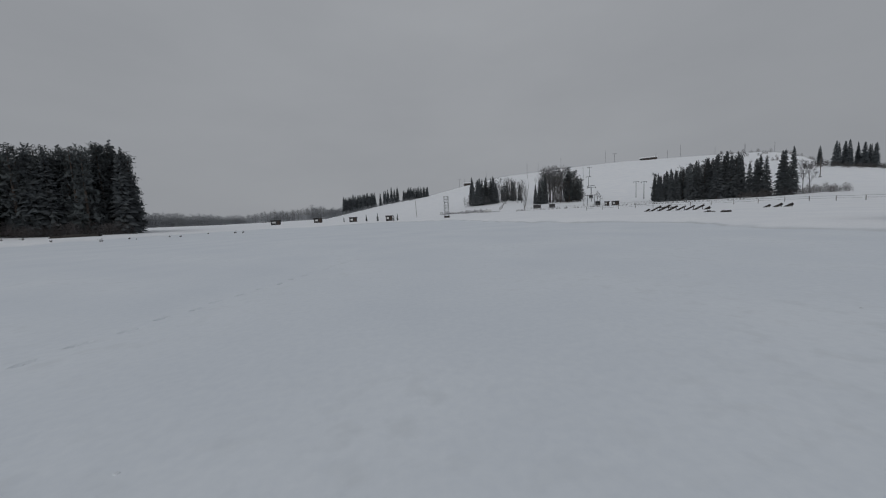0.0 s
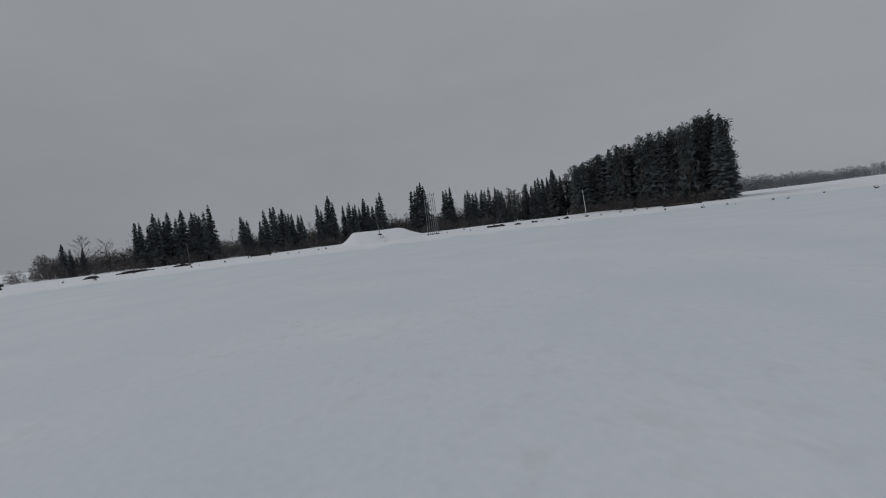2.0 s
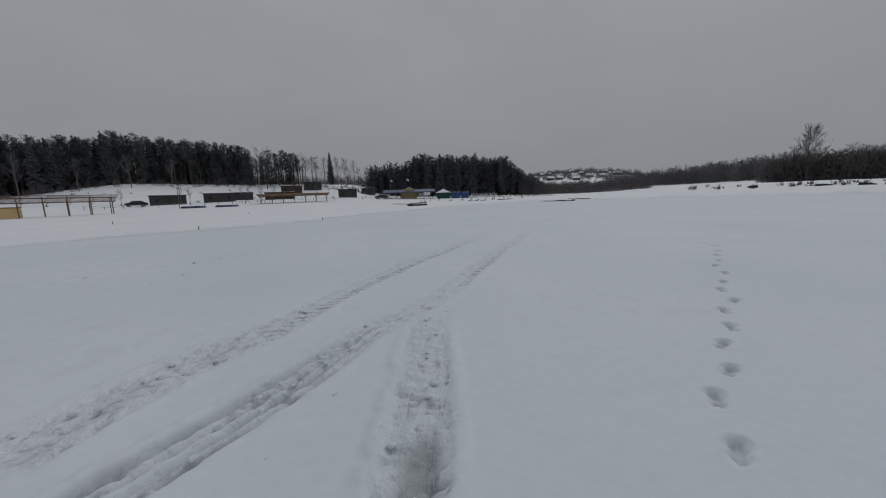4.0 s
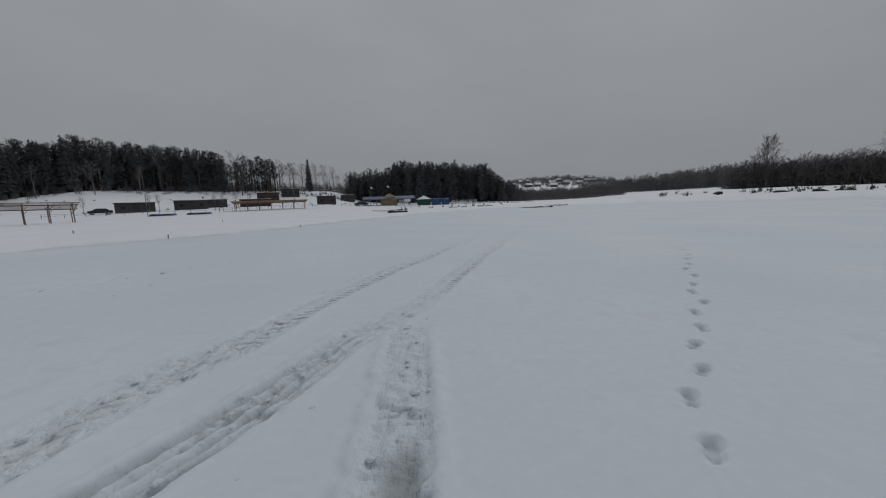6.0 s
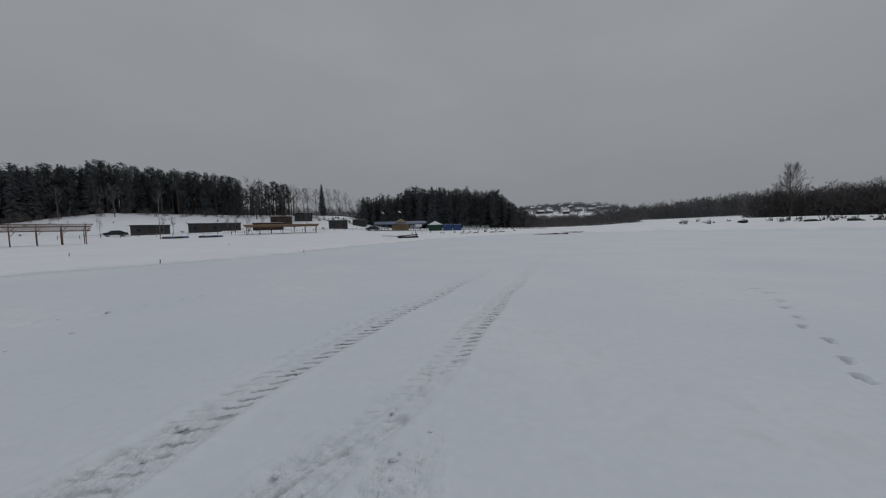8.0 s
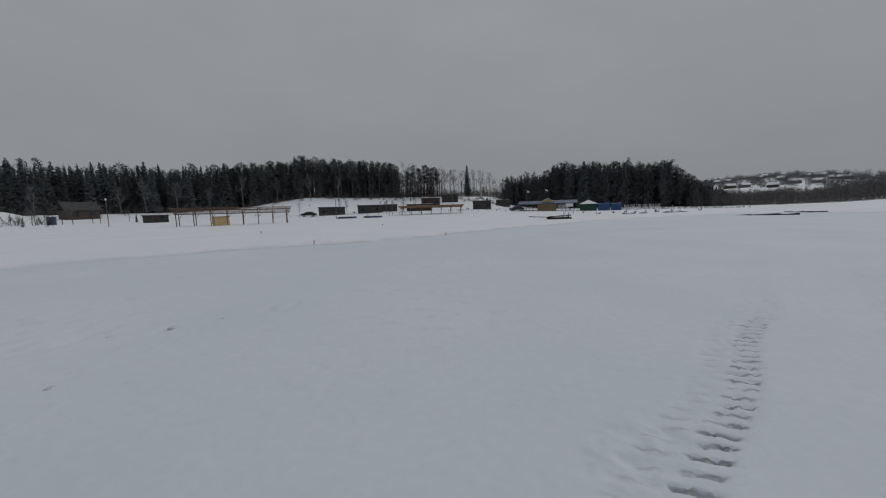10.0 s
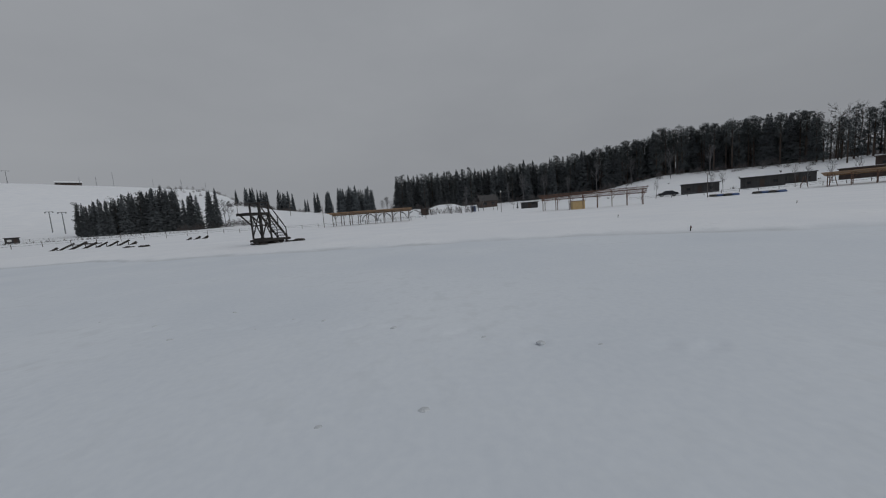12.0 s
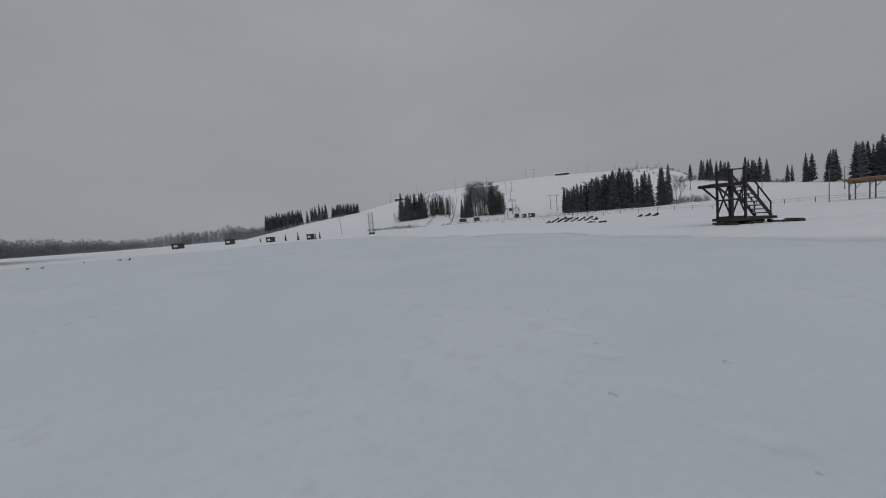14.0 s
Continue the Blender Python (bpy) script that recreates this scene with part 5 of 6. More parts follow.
def clod(x, y, size, seed, mat, label):
    """A small crumbled lump of lake snow, for thrown clods and as a stand-in for dents."""
    rng = random.Random(seed)
    t = thing("snow_lump", face_to(x, y, rng.uniform(0, 90), -0.01), label, "snow clod", "snow clods")
    p = Shape()
    rings = [[(size * h * math.cos(a) * rng.uniform(0.8, 1.2), size * h * 0.7 * math.sin(a) * rng.uniform(0.8, 1.2), z * size) for a in [k * math.pi / 4 for k in range(8)]] for h, z in ((1.0, -0.1), (0.95, 0.22), (0.55, 0.45))]
    for low, high in zip(rings, rings[1:]):
        for k in range(8):
            p.face(low[k], low[(k + 1) % 8], high[(k + 1) % 8], high[k])
    p.face(*rings[2])
    part("lump", p, mat, t)


CLOD_SNOW = material("packed_clod_snow", (0.62, 0.66, 0.71), (0.74, 0.775, 0.82), 12, 0.8, 0, 0.6, 50)
# added grey lumps stand in for small shaded dents along the old trail
DENT_GREY = material("dent_grey", (0.46, 0.49, 0.52), (0.68, 0.71, 0.74), 9, 0.7, 0, 0.6, 40)
SCUFFS = [(-10.9, 5.1), (-10.6, 5.7), (-9.8, 6.95), (-9.5, 7.6), (-9.0, 8.2), (-8.6, 8.85), (-8.35, 9.5), (-7.4, 6.4), (-7.45, 7.3), (-12.2, 0.8), (-11.4, 2.4), (-10.4, 3.3), (-10.5, 4.6), (-11.9, 3.6)]
for k, (x, y) in enumerate(SCUFFS):
    clod(x, y, 0.035 + 0.012 * (k % 3), 500 + k, DENT_GREY, "small grey snow lump standing in for a shaded dent")
rng_c = random.Random(31)
for k in range(60):
    name = ("left", "right", "turn")[k % 3]
    x, y = RUTS[name][rng_c.randrange(0, 4 if name != "turn" else 5)]
    clod(x + rng_c.gauss(0, 0.17), y + rng_c.gauss(0, 0.5), rng_c.uniform(0.015, 0.045), 520 + k, CLOD_SNOW, "small white snow clod thrown up by a tyre")


# ---------------------------------------------------------------- poles, lamps, fences
def pole(x, y, tall, r=0.07, mat=None, lean=0.0, base=True, label="bare grey timber pole standing in snow"):
    t = thing("pole", face_to(x, y), label, "pole", "poles")
    p = Shape()
    p.tube((0, 0, -0.4), (lean, 0, tall), r, r * 0.7, 9, True)
    part("shaft", p, mat or POLE_WOOD, t)
    if base:
        q = Shape()
        q.box(-0.5, -0.35, -0.1, 0.5, 0.35, 0.22, bevel=0.08)
        part("foot", q, DARK_EARTH, t)
    return t


def lamp_post(x, y, tall):
    t = thing("street_lamp", face_to(x, y), "slim grey street lamp on the beach", "street lamp", "street lamps")
    p = Shape()
    p.tube((0, 0, -0.3), (0, 0, tall), 0.075, 0.05, 10, True)
    part("pole", p, POLE_WOOD, t)
    q = Shape()
    q.tube((0, 0, tall), (0, 0, tall + 0.3), 0.10, 0.17, 10, True)
    q.tube((0, 0, tall + 0.3), (0, 0, tall + 0.42), 0.19, 0.05, 10, True)
    part("lantern", q, PALE_PANEL, t)


lamp_post(-89.6, 31.7, 5.0)
lamp_post(-66.0, 66.6, 4.6)
pole(-78.6, -9.9, 4.6, 0.06, base=False)
pole(83.6, -25.4, 4.9, 0.09, lean=-0.5)
pole(58.4, -71.0, 6.6, 0.08, PALE_PANEL, lean=-0.4, label="pale slender timber pole standing in snow")
pole(110.4, 18.8, 5.6, 0.09, lean=-0.3)
pole(142.0, -6.0, 6.0, 0.08)
pole(-37.0, -124.6, 6.0, 0.08, lean=-0.3, base=False)
pole(-212.4, -88.2, 9.0, 0.16, base=True)
pole(-215.0, -60.0, 9.0, 0.14, base=False)
pole(-190.0, -30.0, 8.0, 0.13, base=False)


def rope_fence(name, places, step, tall, label):
    """Posts with two sagging ropes between them."""
    t = thing(name, Matrix(), label, "fence")
    spots = []
    for (ax, ay), (bx, by) in zip(places, places[1:]):
        n = max(1, int(math.hypot(bx - ax, by - ay) / step))
        spots += [(ax + (bx - ax) * k / n, ay + (by - ay) * k / n) for k in range(n)]
    spots.append(places[-1])
    for x, y in spots:
        p = Shape()
        z = ground_z(x, y)
        p.tube((x, y, z - 0.2), (x + 0.02, y, z + tall), 0.055, 0.05, 6, True)
        part("fence_post", p, POLE_WOOD, t)
    for (ax, ay), (bx, by) in zip(spots, spots[1:]):
        for h in (0.55, 0.95):
            p = Shape()
            a = Vector((ax, ay, ground_z(ax, ay) + tall * h))
            b = Vector((bx, by, ground_z(bx, by) + tall * h))
            m = (a + b) / 2 - Vector((0, 0, 0.05))
            p.tube(a, m, 0.018, 0.018, 4)
            p.tube(m, b, 0.018, 0.018, 4)
            part("rope", p, GREY_PAINT, t)


rope_fence("shore_fence", [(-66, -66), (-76, -56), (-84, -36), (-85.5, -20), (-85, -2), (-84, 12)], 3.2, 0.85, "low rope fence on short posts along the shore")
rope_fence("cabin_fence", [(-84, 62), (-72, 80), (-58, 97), (-42, 106), (-30, 104)], 3.0, 0.8, "low rope fence before the beach cabins")


# ---------------------------------------------------------------- hoops, boats, cars
def hoop_frame(x, y, span, tall):
    t = thing("hoop_frame", face_to(x, y, 12), "bare grey hoop frame in drifted snow", "hoop frame", "hoop frames")
    for k in range(3):
        p = Shape()
        pts = [(-span / 2 * math.cos(a), k * 1.2, tall * math.sin(a)) for a in [math.pi * j / 10 for j in range(11)]]
        for a, b in zip(pts, pts[1:]):
            p.tube(a, b, 0.05, 0.05, 5)
        part("hoop", p, GREY_PAINT, t)
    for a in (0.25, 0.5, 0.75):
        p = Shape()
        c = (-span / 2 * math.cos(math.pi * a), tall * math.sin(math.pi * a))
        p.tube((c[0], -0.1, c[1]), (c[0], 2.5, c[1]), 0.03, 0.03, 5)
        part("purlin", p, GREY_PAINT, t)
    q = Shape()
    q.box(-span / 2 + 0.2, 0.3, -0.2, span / 2 - 0.2, 2.2, 0.7, bevel=0.3)
    part("drift", q, ROOF_SNOW, t, "snow drifted inside the frame")


for k in range(4):
    hoop_frame(-99.5, -2.5 + k * 4.2, 3.9, 2.0)


def boat_row(x, y, count, turn):
    for k in range(count):
        m = face_to(x, y, turn) @ pose(-1.6 + k * 1.1, 0.2 * (k % 2), 0.0, 0, 0, 70)
        t = thing("rowing_boat", m, "dark blue upturned rowing boat on snow", "boat", "rowing boats")
        hull = Shape()
        rings = []
        for j in range(9):
            u = -1.5 + 3.0 * j / 8
            w = 0.52 * (1 - abs(u / 1.62) ** 2.6) + 0.02
            rings.append([(u, w * math.cos(a), 0.04 + 0.42 * (1 - 0.35 * abs(u / 1.5) ** 2) * math.sin(a) ** 0.7) for a in [math.pi * i / 6 for i in range(7)]])
        for a, b in zip(rings, rings[1:]):
            for i in range(6):
                hull.face(a[i], b[i], b[i + 1], a[i + 1])
        part("hull", hull, BLUE_PAINT if k % 2 else DARK_WOOD, t)
        p = Shape()
        p.beam((-1.5, 0, 0.40), (1.5, 0, 0.42), 0.05, 0.06)
        part("keel", p, DARK_WOOD, t)


boat_row(-65.1, 69.2, 4, 0)
boat_row(-60.3, 73.4, 4, 0)


def car(x, y, turn):
    t = thing("parked_car", face_to(x, y, turn), "dark parked car half hidden in snow", "car", "parked cars")
    side = [(-2.1, 0.35), (-2.1, 0.78), (-1.95, 0.9), (-1.25, 0.98), (-0.55, 1.42), (0.85, 1.42), (1.55, 1.0), (2.05, 0.92), (2.12, 0.6), (2.1, 0.35)]
    body = Shape()
    for a, b in zip(side, side[1:] + side[:1]):
        body.face((a[0], -0.82, a[1]), (b[0], -0.82, b[1]), (b[0], 0.82, b[1]), (a[0], 0.82, a[1]))
    body.face(*[(u, -0.82, z) for u, z in side[::-1]])
    body.face(*[(u, 0.82, z) for u, z in side])
    part("body", body, CAR_PAINT, t)
    for v in (-0.83, 0.821):
        for u0, u1 in ((-0.95, -0.1), (0.0, 1.0)):
            g = Shape()
            g.face((u0, v, 1.0), (u1, v, 1.0), (u1 - 0.25 * (u1 > 0.5), v, 1.34), (u0 + 0.35 * (u0 < -0.5), v, 1.34))
            part("side_window", g, GLASS, t)
    for u in (-1.35, 1.3):
        for v in (-0.72, 0.72):
            w = Shape()
            w.tube((u, v - 0.10, 0.31), (u, v + 0.10, 0.31), 0.31, 0.31, 16, True)
            wheel = part("wheel", w, RUBBER, t)
            h = Shape()
            h.tube((u, v - 0.105, 0.31), (u, v + 0.105, 0.31), 0.18, 0.18, 12, True)
            part("rim", h, STEEL, wheel)
    q = Shape()
    q.box(-0.6, -0.7, 1.421, 0.85, 0.7, 1.5, bevel=0.05)
    part("snow_cover", q, ROOF_SNOW, t)


car(-84.5, 73.5, 10)
car(-33.6, 108.6, -15)


# ---------------------------------------------------------------- east bank
def light_mast(x, y):
    t = thing("lattice_mast", face_to(x, y, 0), "tall cluster of pale steel poles braced together", "mast")
    spots = [(-1.3, 0), (-0.75, 0.9), (-0.2, -0.5), (0.35, 0.8), (0.9, -0.3), (1.4, 0.5)]
    for u, v in spots:
        p = Shape()
        p.tube((u, v, -0.4), (u * 0.92, v * 0.9, 10.8 + 0.4 * math.sin(u * 5)), 0.075, 0.06, 8, True)
        part("pole", p, STEEL, t)
    for z in (2.0, 4.2, 6.4, 8.6, 10.3):
        for a, b in zip(spots, spots[1:] + spots[:1]):
            p = Shape()
            p.tube((a[0] * 0.96, a[1] * 0.95, z), (b[0] * 0.96, b[1] * 0.95, z), 0.03, 0.03, 5)
            part("ring_bar", p, STEEL, t)
    for n, (a, b) in enumerate(zip(spots, spots[1:])):
        for z in (8.6, 6.4):
            p = Shape()
            p.tube((a[0], a[1], z), (b[0], b[1], z + 1.9), 0.022, 0.022, 4)
            part("diagonal", p, STEEL, t)
    for u, v in spots:
        p = Shape()
        p.box(u - 0.22, v - 0.22, -0.2, u + 0.22, v + 0.22, 0.3, bevel=0.05)
        part("footing", p, DARK_EARTH, t)


light_mast(78.3, -37.8)
for k, (x, y, turn, length, count) in enumerate(((72.5, -53.3, 5, 3.4, 8), (68.0, -57.0, 0, 1.6, 4), (42.4, -82.5, -8, 6.0, 12), (46.5, -86.0, 0, 3.5, 8), (99.0, 1.7, 0, 3.8, 9), (93.4, 17.5, 0, 2.6, 6),
                                         (91.6, 25.1, 6, 4.2, 9), (89.0, 31.0, 0, 2.0, 4), (85.0, 42.5, 0, 2.6, 6), (81.0, 50.0, 0, 1.8, 4), (93.0, 46.6, 0, 3.2, 7), (-73.5, -51.5, 0, 2.8, 7), (-46.5, -24.0, 0, 0.9, 3),
                                         (-45.6, -21.5, 0, 0.9, 3), (14.5, 72.0, 4, 5.5, 8), (20.0, 78.0, 0, 4.0, 5), (62.0, -68.0, 0, 1.4, 3), (66.0, -61.0, 0, 1.2, 3), (5.0, 88.0, 0, 3.0, 5), (-2.0, 90.0, 0, 3.4, 5), (56.0, 80.0, 0, 1.6, 4), (62.0, 72.5, 6, 2.0, 5), (65.0, 68.0, 0, 1.8, 4), (67.5, 66.0, 0, 2.2, 5), (73.0, 61.5, -5, 1.8, 4), (78.0, 54.5, 0, 1.6, 4))):
    board_heap(x, y, turn, length, count, 40 + k, flat=x < 40)


def shrub(x, y, tall, seed, mat=None):
    rng = random.Random(seed)
    t = thing("shrub", face_to(x, y), "small leafless brown shrub poking out of snow", "shrub", "shrubs")
    stem, twig = Shape(), Shape()
    for k in range(8):
        a, r = rng.uniform(0, 6.3), rng.uniform(0, 0.45) * tall
        o = Vector((math.cos(a) * r, math.sin(a) * r, -0.1))
        d = Vector((rng.gauss(0, 0.35), rng.gauss(0, 0.35), 1)).normalized()
        q = o + d * tall * rng.uniform(0.4, 0.95)
        stem.tube(o, q, 0.022, 0.010, 4)
        for j in range(20):
            g = (d + Vector((rng.gauss(0, 0.6), rng.gauss(0, 0.6), rng.gauss(0.1, 0.4)))).normalized()
            sliver(twig, o.lerp(q, rng.uniform(0.1, 1)), g, tall * rng.uniform(0.12, 0.35), 0.02)
    part("stem", stem, BARK, t)
    part("crown", twig, mat or BRUSH, t)


rng_s = random.Random(77)
for k in range(64):
    az = (-29, -31, -34, -38.5, -40, -42, -44, -46, -47.5, -52, -55, -58, -60)[k % 13] + rng_s.gauss(0, 0.7)
    shrub(*spot(az, rng_s.uniform(94, 102)), rng_s.uniform(0.5, 1.4), 200 + k)
for k in range(16):
    az = 75 + 9 * (k + rng_s.random()) / 16
    shrub(*spot(az, rng_s.uniform(104, 122)), rng_s.uniform(1.5, 3.4), 300 + k)
for k in range(12):
    az = 8 - 14 * (k + rng_s.random()) / 12
    shrub(*spot(az, rng_s.uniform(88, 100)), rng_s.uniform(0.4, 0.9), 340 + k)
for k in range(44):
    az = 19 + 40 * (k + rng_s.random()) / 44
    shrub(*spot(az, rng_s.uniform(126, 162)), rng_s.uniform(0.4, 1.2), 460 + k)
for k in range(46):
    az = -62 - 110 * (k + rng_s.random()) / 46
    shrub(*spot(az, rng_s.uniform(80, 96)), rng_s.uniform(0.25, 0.7), 400 + k)
for az, r, tall in ((50.3, 118, 4.5), (44.5, 112, 5.0), (43.5, 114, 4.6), (37.5, 112, 4.6), (36.6, 116, 4.2), (34.9, 120, 5.0), (76.5, 112, 4.0), (79.5, 118, 4.5), (74.0, 120, 4.5), (68.8, 122, 2.4), (33.2, 138, 5.0), (27.2, 150, 5.0)):
    plant(PALE if tall > 2.5 else SPRUCE, *spot(az, r), tall, random.Random(int(az * 7)), "young trees")
for az, r, tall in ((171.7, 118, 2.6), (169.8, 116, 2.8), (167.0, 112, 1.9), (175.5, 126, 1.8), (166.4, 113, 2.4)):
    plant(SPRUCE, *spot(az, r), tall, random.Random(int(az * 7)), "young spruces")


# ---------------------------------------------------------------- south shore and ski hill
def scaffold_tower(x, y):
    t = thing("scaffold_tower", face_to(x, y, 14), "pale grey lattice scaffold tower on a dark plinth", "tower")
    w, h = 0.66, 7.0
    for u in (-w, w):
        for v in (-w, w):
            p = Shape()
            p.tube((u, v, 0.6), (u, v, h), 0.05, 0.05, 6, True)
            part("upright", p, STEEL, t)
    for k in range(7):
        z = 0.9 + k * 1.0
        ring = [(-w, -w), (w, -w), (w, w), (-w, w)]
        for n, (a, b) in enumerate(zip(ring, ring[1:] + ring[:1])):
            p = Shape()
            p.tube((*a, z), (*b, z), 0.035, 0.035, 5)
            part("ledger", p, STEEL, t)
            if k < 6:
                p = Shape()
                p.tube((*(a if k % 2 else b), z), (*(b if k % 2 else a), z + 1.0), 0.03, 0.03, 5)
                part("diagonal", p, STEEL, t)
    for k in range(3):
        p = Shape()
        p.box(-w + 0.05, -w + 0.05, 2.9 + k * 1.0, w - 0.05, w - 0.05, 2.95 + k * 1.0, bevel=0.01)
        part("platform", p, DARK_WOOD, t)
    p = Shape()
    p.box(-0.85, -0.85, -0.4, 0.85, 0.85, 0.62, bevel=0.06)
    part("plinth", p, DARK_EARTH, t)


scaffold_tower(-41.4, -101.9)


def ski_hut(x, y, turn, w):
    t = thing("start_hut", face_to(x, y, turn), "small dark timber hut with a pale front panel", "hut", "small huts")
    p = Shape()
    p.box(-w / 2, 0, -0.3, w / 2, 2.0, 1.55, bevel=0.03)
    part("wall", p, HUT_WOOD, t)
    q = Shape()
    q.box(-w * 0.34, -0.04, 0.55, -w * 0.02, -0.002, 1.15, bevel=0.01)
    part("front_panel", q, PALE_PANEL, t)
    q = Shape()
    q.box(w * 0.12, -0.04, 0.0, w * 0.38, -0.002, 1.4, bevel=0.01)
    part("door", q, HUT_BROWN, t)
    r = Shape()
    r.box(-w / 2 - 0.2, -0.3, 1.56, w / 2 + 0.2, 2.2, 1.68, pose(0, 0, 0, -2), 0.02)
    part("roof", r, HUT_WOOD, t)


ski_hut(-12.6, -117.3, 0, 2.5)
ski_hut(-23.7, -109.5, 0, 2.2)
ski_hut(-1.0, -127.0, 0, 2.8)
ski_hut(13.4, -131.0, 0, 3.2)


def lift_pylon(x, y, tall, arm):
    t = thing("lift_pylon", face_to(x, y, 0), "grey steel drag-lift pylon with a cross arm", "lift pylon", "lift pylons")
    p = Shape()
    p.tube((0, 0, -0.5), (0, 0, tall), 0.20, 0.13, 8, True)
    part("mast", p, GREY_PAINT, t)
    p = Shape()
    p.beam((-arm, 0, tall), (arm, 0, tall), 0.18, 0.22)
    part("cross_arm", p, GREY_PAINT, t)
    for s in (-1, 1):
        p = Shape()
        p.tube((s * arm * 0.9, -0.25, tall - 0.3), (s * arm * 0.9, 0.25, tall - 0.3), 0.22, 0.22, 10, True)
        part("sheave", p, GREY_PAINT, t)


for x, y, tall, arm in ((-138.2, -144.6, 7.5, 2.2), (-150.0, -158.0, 7.5, 2.0), (-159.8, -136.2, 8.5, 1.2), (-154.6, -126.9, 8.5, 1.2), (-182.0, -196.0, 8.0, 1.6), (-215.0, -232.0, 8.0, 1.6), (-300.0, -290.0, 9.0, 2.0), (-112.0, -240.0, 8.0, 1.4), (-140.0, -340.0, 9.0, 1.6)):
    lift_pylon(x, y, tall, arm)
def lift_station(x, y):
    """The valley end of the drag lift: two portal legs, a roof beam, a drive box and a hanging gate bar."""
    t = thing("lift_station", face_to(x, y, 8), "grey steel drag-lift valley station on snow", "lift station")
    for u in (-1.5, 1.5):
        p = Shape()
        p.tube((u, 0, -0.4), (u * 0.85, 0, 4.4), 0.13, 0.10, 8, True)
        part("leg", p, GREY_PAINT, t)
    p = Shape()
    p.beam((-2.4, 0, 4.5), (2.4, 0, 4.5), 0.22, 0.26)
    part("beam", p, GREY_PAINT, t)
    p = Shape()
    p.box(-0.7, -0.6, 3.5, 0.7, 0.9, 4.36, bevel=0.06)
    part("drive_box", p, HUT_WOOD, t)
    p = Shape()
    p.tube((0, 0.1, 3.5), (0, 0.1, 3.2), 0.85, 0.85, 16, True)
    part("bull_wheel", p, GREY_PAINT, t)
    p = Shape()
    p.box(1.9, 0.5, -0.2, 3.6, 2.2, 1.9, bevel=0.04)
    hut = part("cabin", p, HUT_WOOD, t)
    q = Shape()
    q.box(2.15, 0.44, 0.9, 3.3, 0.498, 1.6)
    part("window", q, GLASS, hut)


lift_station(*spot(135.9, 158))
for az, r, tall in ((136.9, 156, 6.5), (135.0, 157, 6.0), (134.6, 160, 5.0), (145.8, 150, 4.5)):
    plant(PALE, *spot(az, r), tall, random.Random(int(az * 11)), "lift birches")
for az, r, w in ((132.5, 152, 2.6), (133.6, 150, 1.6)):
    ski_hut(*spot(az, r), 0, w)


for x, y, tall in ((-182.3, -275.0, 13), (-200.7, -222.9, 13), (-157.3, -367.8, 9), (-180.2, -357.1, 12), (-302.7, -305.4, 14), (-355.6, -259.1, 13), (-202.0, -260.9, 10), (-243.0, -305.0, 12), (-225.0, -320.0, 9),
                   (-335.0, -270.0, 7), (-345.0, -265.0, 8), (-370.0, -235.0, 8), (-380.0, -215.0, 8), (-375.0, -190.0, 8), (-362.0, -205.0, 9)):
    pole(x, y, tall, 0.14, GREY_PAINT, base=False, label="tall thin grey floodlight pole on the ski hill")
for k in range(22):
    f = k / 21
    pole(-150 - 95 * f, -170 - 125 * f + 8 * math.sin(5 * f), 2.2, 0.06, RED_WOOD, base=False, label="short marker pole beside the ski run")


rope_fence("run_net", [(-82.4, -142.9), (-111.3, -189.8), (-155.0, -256.8)], 4.0, 1.6, "safety net on posts along the ski run")
rope_fence("run_net", [(-92.3, -136.8), (-122.4, -182.8), (-167.3, -249.0)], 4.0, 1.6, "safety net on posts along the ski run")
rope_fence("slope_fence", [(-88.0, -131.0), (-104.0, -116.0), (-117.0, -98.0), (-124.0, -80.0)], 3.2, 0.9, "low rope fence at the foot of the ski slope")


def lodge(x, y, length, tall, deep, turn, label, cover=None):
    t = thing("hill_lodge", face_to(x, y, turn), label, "lodge", "hill lodges")
    p = Shape()
    p.box(-length / 2, 0, -1.5, length / 2, deep, tall, bevel=0.05)
    part("wall", p, HUT_BROWN, t)
    n = max(2, int(length / 2.6))
    for k in range(n):
        q = Shape()
        u = -length / 2 + length * (k + 0.5) / n
        q.box(u - 0.7, -0.06, tall * 0.35, u + 0.7, -0.002, tall * 0.8)
        part("window", q, GLASS, t)
    r = Shape()
    gable(r, -length / 2, length / 2, 0, deep, tall, tall + deep * (0.22 if cover is None else 0.42), 0.5)
    part("roof", r, cover or ROOF_SNOW, t)


lodge(*spot(73.6, 148), 7.0, 2.6, 6.0, 20, "dark timber house with a pitched roof among bare trees", HUT_WOOD)
for az, r, tall in ((74.9, 124, 6.0), (74.2, 128, 5.5), (72.6, 126, 5.8), (71.9, 122, 5.0), (76.9, 120, 5.0), (69.6, 130, 4.5)):
    plant(BARE, *spot(az, r), tall, random.Random(int(az * 13)), "house trees")
lodge(-161.1, -366.1, 10, 2.6, 7, 0, "long low dark lodge on the ski hill's crest")
lodge(-338.1, -281.6, 16, 2.2, 7, 0, "long low dark lodge on the ski hill's top")
for x, y, w in ((-97.0, -133.5, 3.4), (-102.4, -129.6, 2.6)):
    container(x, y, w, 1.7, HUT_WOOD, "dark timber ticket hut at the foot of the slope", name="ticket_hut")


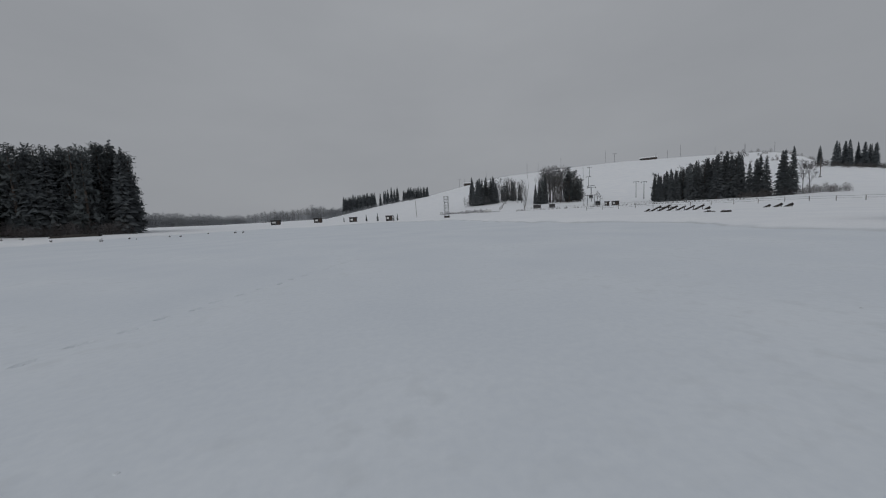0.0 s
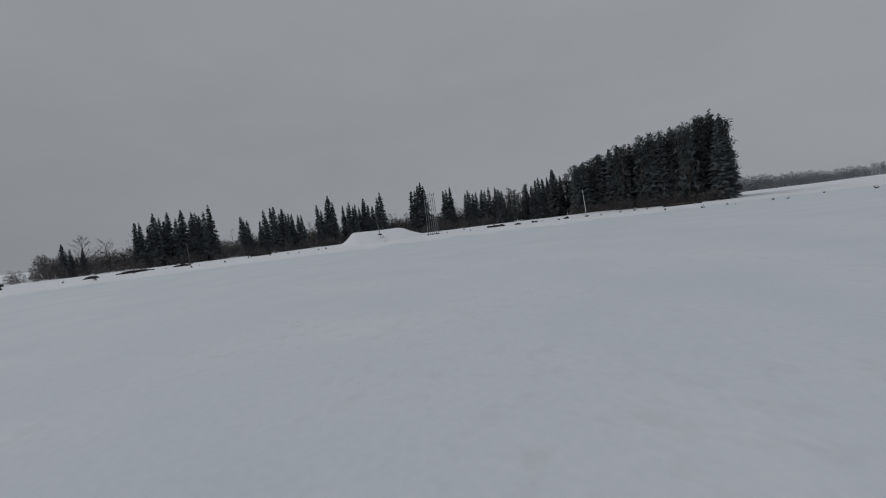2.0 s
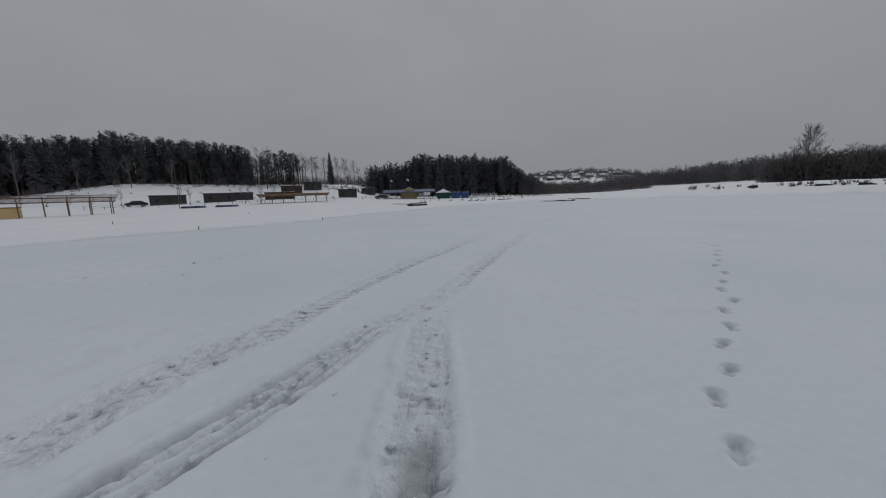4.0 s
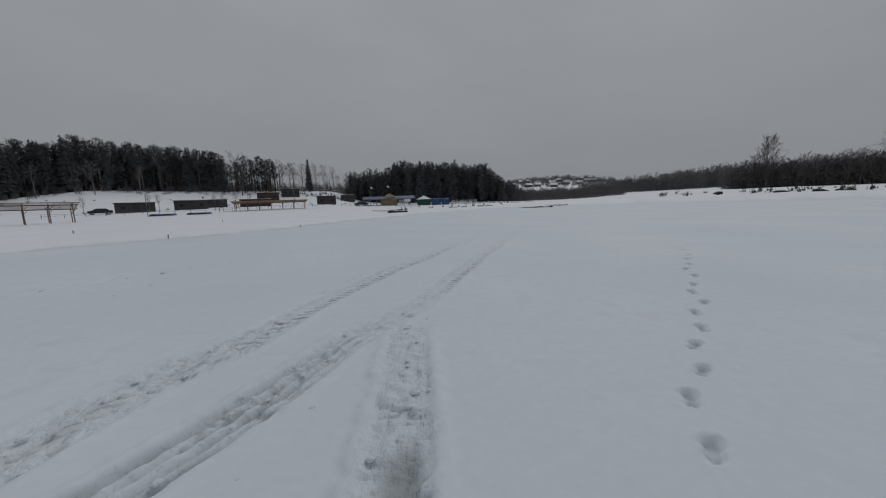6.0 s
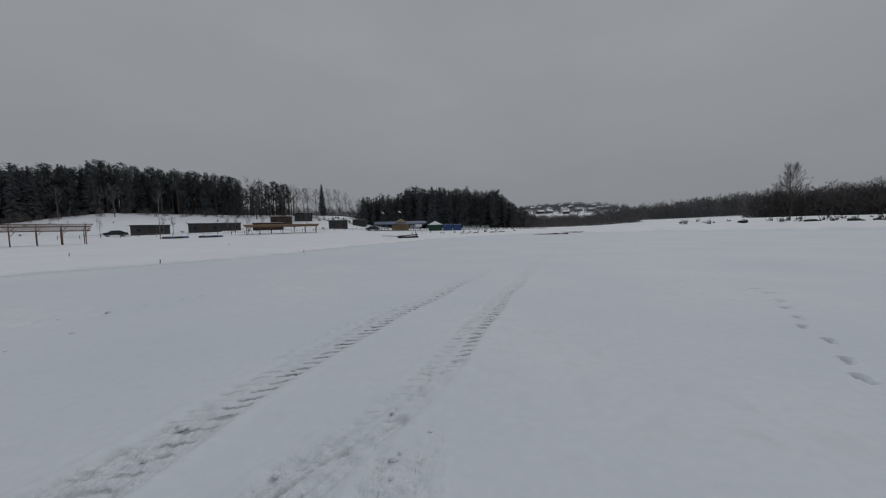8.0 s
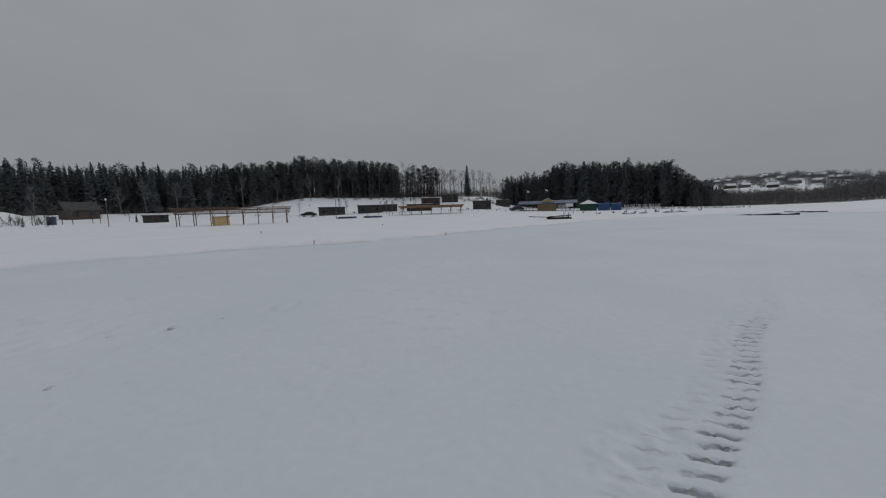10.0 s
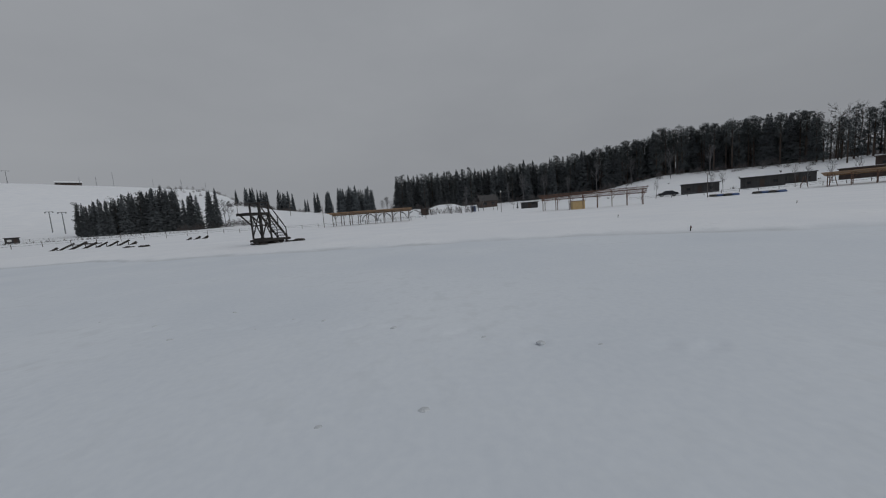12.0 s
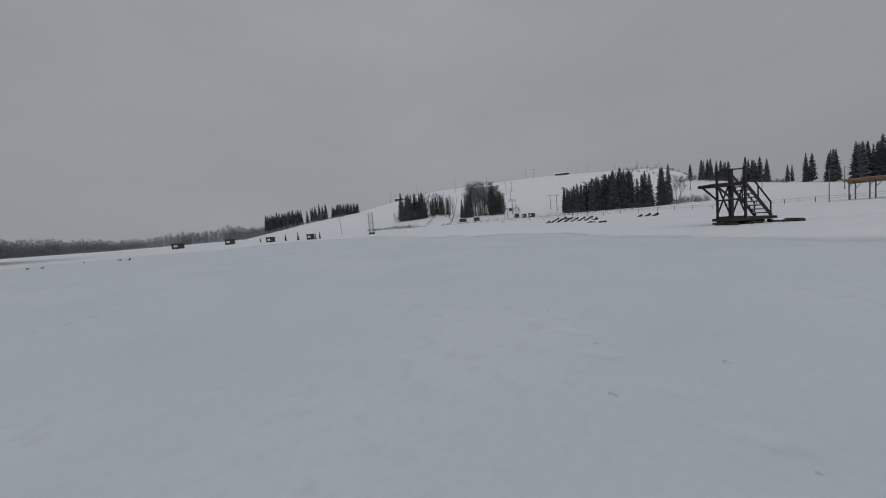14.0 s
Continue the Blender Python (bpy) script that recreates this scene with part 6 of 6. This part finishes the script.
def dock(x, y, length):
    t = thing("shore_dock", face_to(x, y), "low dark landing stage with a pale box", "dock")
    for k in range(int(length / 0.5)):
        p = Shape()
        u = -length / 2 + k * 0.5
        p.box(u, -0.8, 0.25, u + 0.46, 1.2, 0.36, bevel=0.01)
        part("plank", p, DARK_WOOD, t)
    for k in range(5):
        p = Shape()
        u = -length / 2 + 0.3 + k * (length - 0.6) / 4
        p.tube((u, -0.6, -0.4), (u, -0.6, 0.3), 0.1, 0.1, 8)
        part("pile", p, DARK_WOOD, t)
    p = Shape()
    p.box(-length * 0.28, -0.4, 0.361, length * 0.05, 0.8, 1.25, bevel=0.04)
    part("box", p, PALE_PANEL, t)


dock(-72.0, -131.6, 8.0)


def ramp_slabs():
    """Dark planks leaning on a snowed-over ramp."""
    rng = random.Random(8)
    for k in range(11):
        f = k if k < 8 else k + 5
        x, y = -53.6 - 0.72 * f, -38.4 + 0.84 * f
        t = thing("leaning_plank", face_to(x, y), "dark wet plank leaning on the snowy bank", "plank", "leaning planks")
        n = rng.uniform(0.75, 1.1) * (1.0 if 1 <= k <= 6 else 0.55)
        p = Shape()
        p.beam((-0.75 * n, 0, -0.10), (0.85 * n, 0.35, 0.78 * n), rng.uniform(0.16, 0.24), rng.uniform(0.20, 0.32))
        part("board", p, DARK_EARTH, t)
        q = Shape()
        q.tube((0.60 * n, 0.5, -0.3), (0.66 * n, 0.42, 0.62 * n), 0.06, 0.05, 6, True)
        part("prop", q, DARK_WOOD, t)


ramp_slabs()


# ---------------------------------------------------------------- far village
def cottage(x, y, turn, w, wall, seed):
    rng = random.Random(seed)
    t = thing("cottage", face_to(x, y, turn), "far small cottage with a snow-covered roof", "cottage", "village cottages")
    h = rng.uniform(2.6, 3.6)
    p = Shape()
    p.box(-w / 2, 0, -2.0, w / 2, 7.0, h, bevel=0.05)
    part("wall", p, wall, t)
    for k in range(3):
        q = Shape()
        u = -w / 2 + w * (k + 0.5) / 3
        q.box(u - 0.6, -0.08, 1.2, u + 0.6, -0.002, 2.6)
        part("window", q, GLASS, t)
    r = Shape()
    gable(r, -w / 2, w / 2, 0, 7.0, h, h + 2.8, 0.5)
    roof = part("roof", r, ROOF_SNOW, t)
    q = Shape()
    q.box(w * 0.2, 3.0, h + 1.8, w * 0.2 + 0.8, 3.8, h + 3.6)
    part("chimney", q, DARK_EARTH, roof)


rng_t = random.Random(9)
for k in range(16):
    az = -20 + 12 * (k + rng_t.random()) / 16
    cottage(*spot(az, rng_t.uniform(480, 860)), rng_t.uniform(-40, 40), rng_t.uniform(6, 11), rng_t.choice((HUT_BROWN, PALE_PANEL, GREY_PAINT, GREY_PAINT, POLE_WOOD)), k)
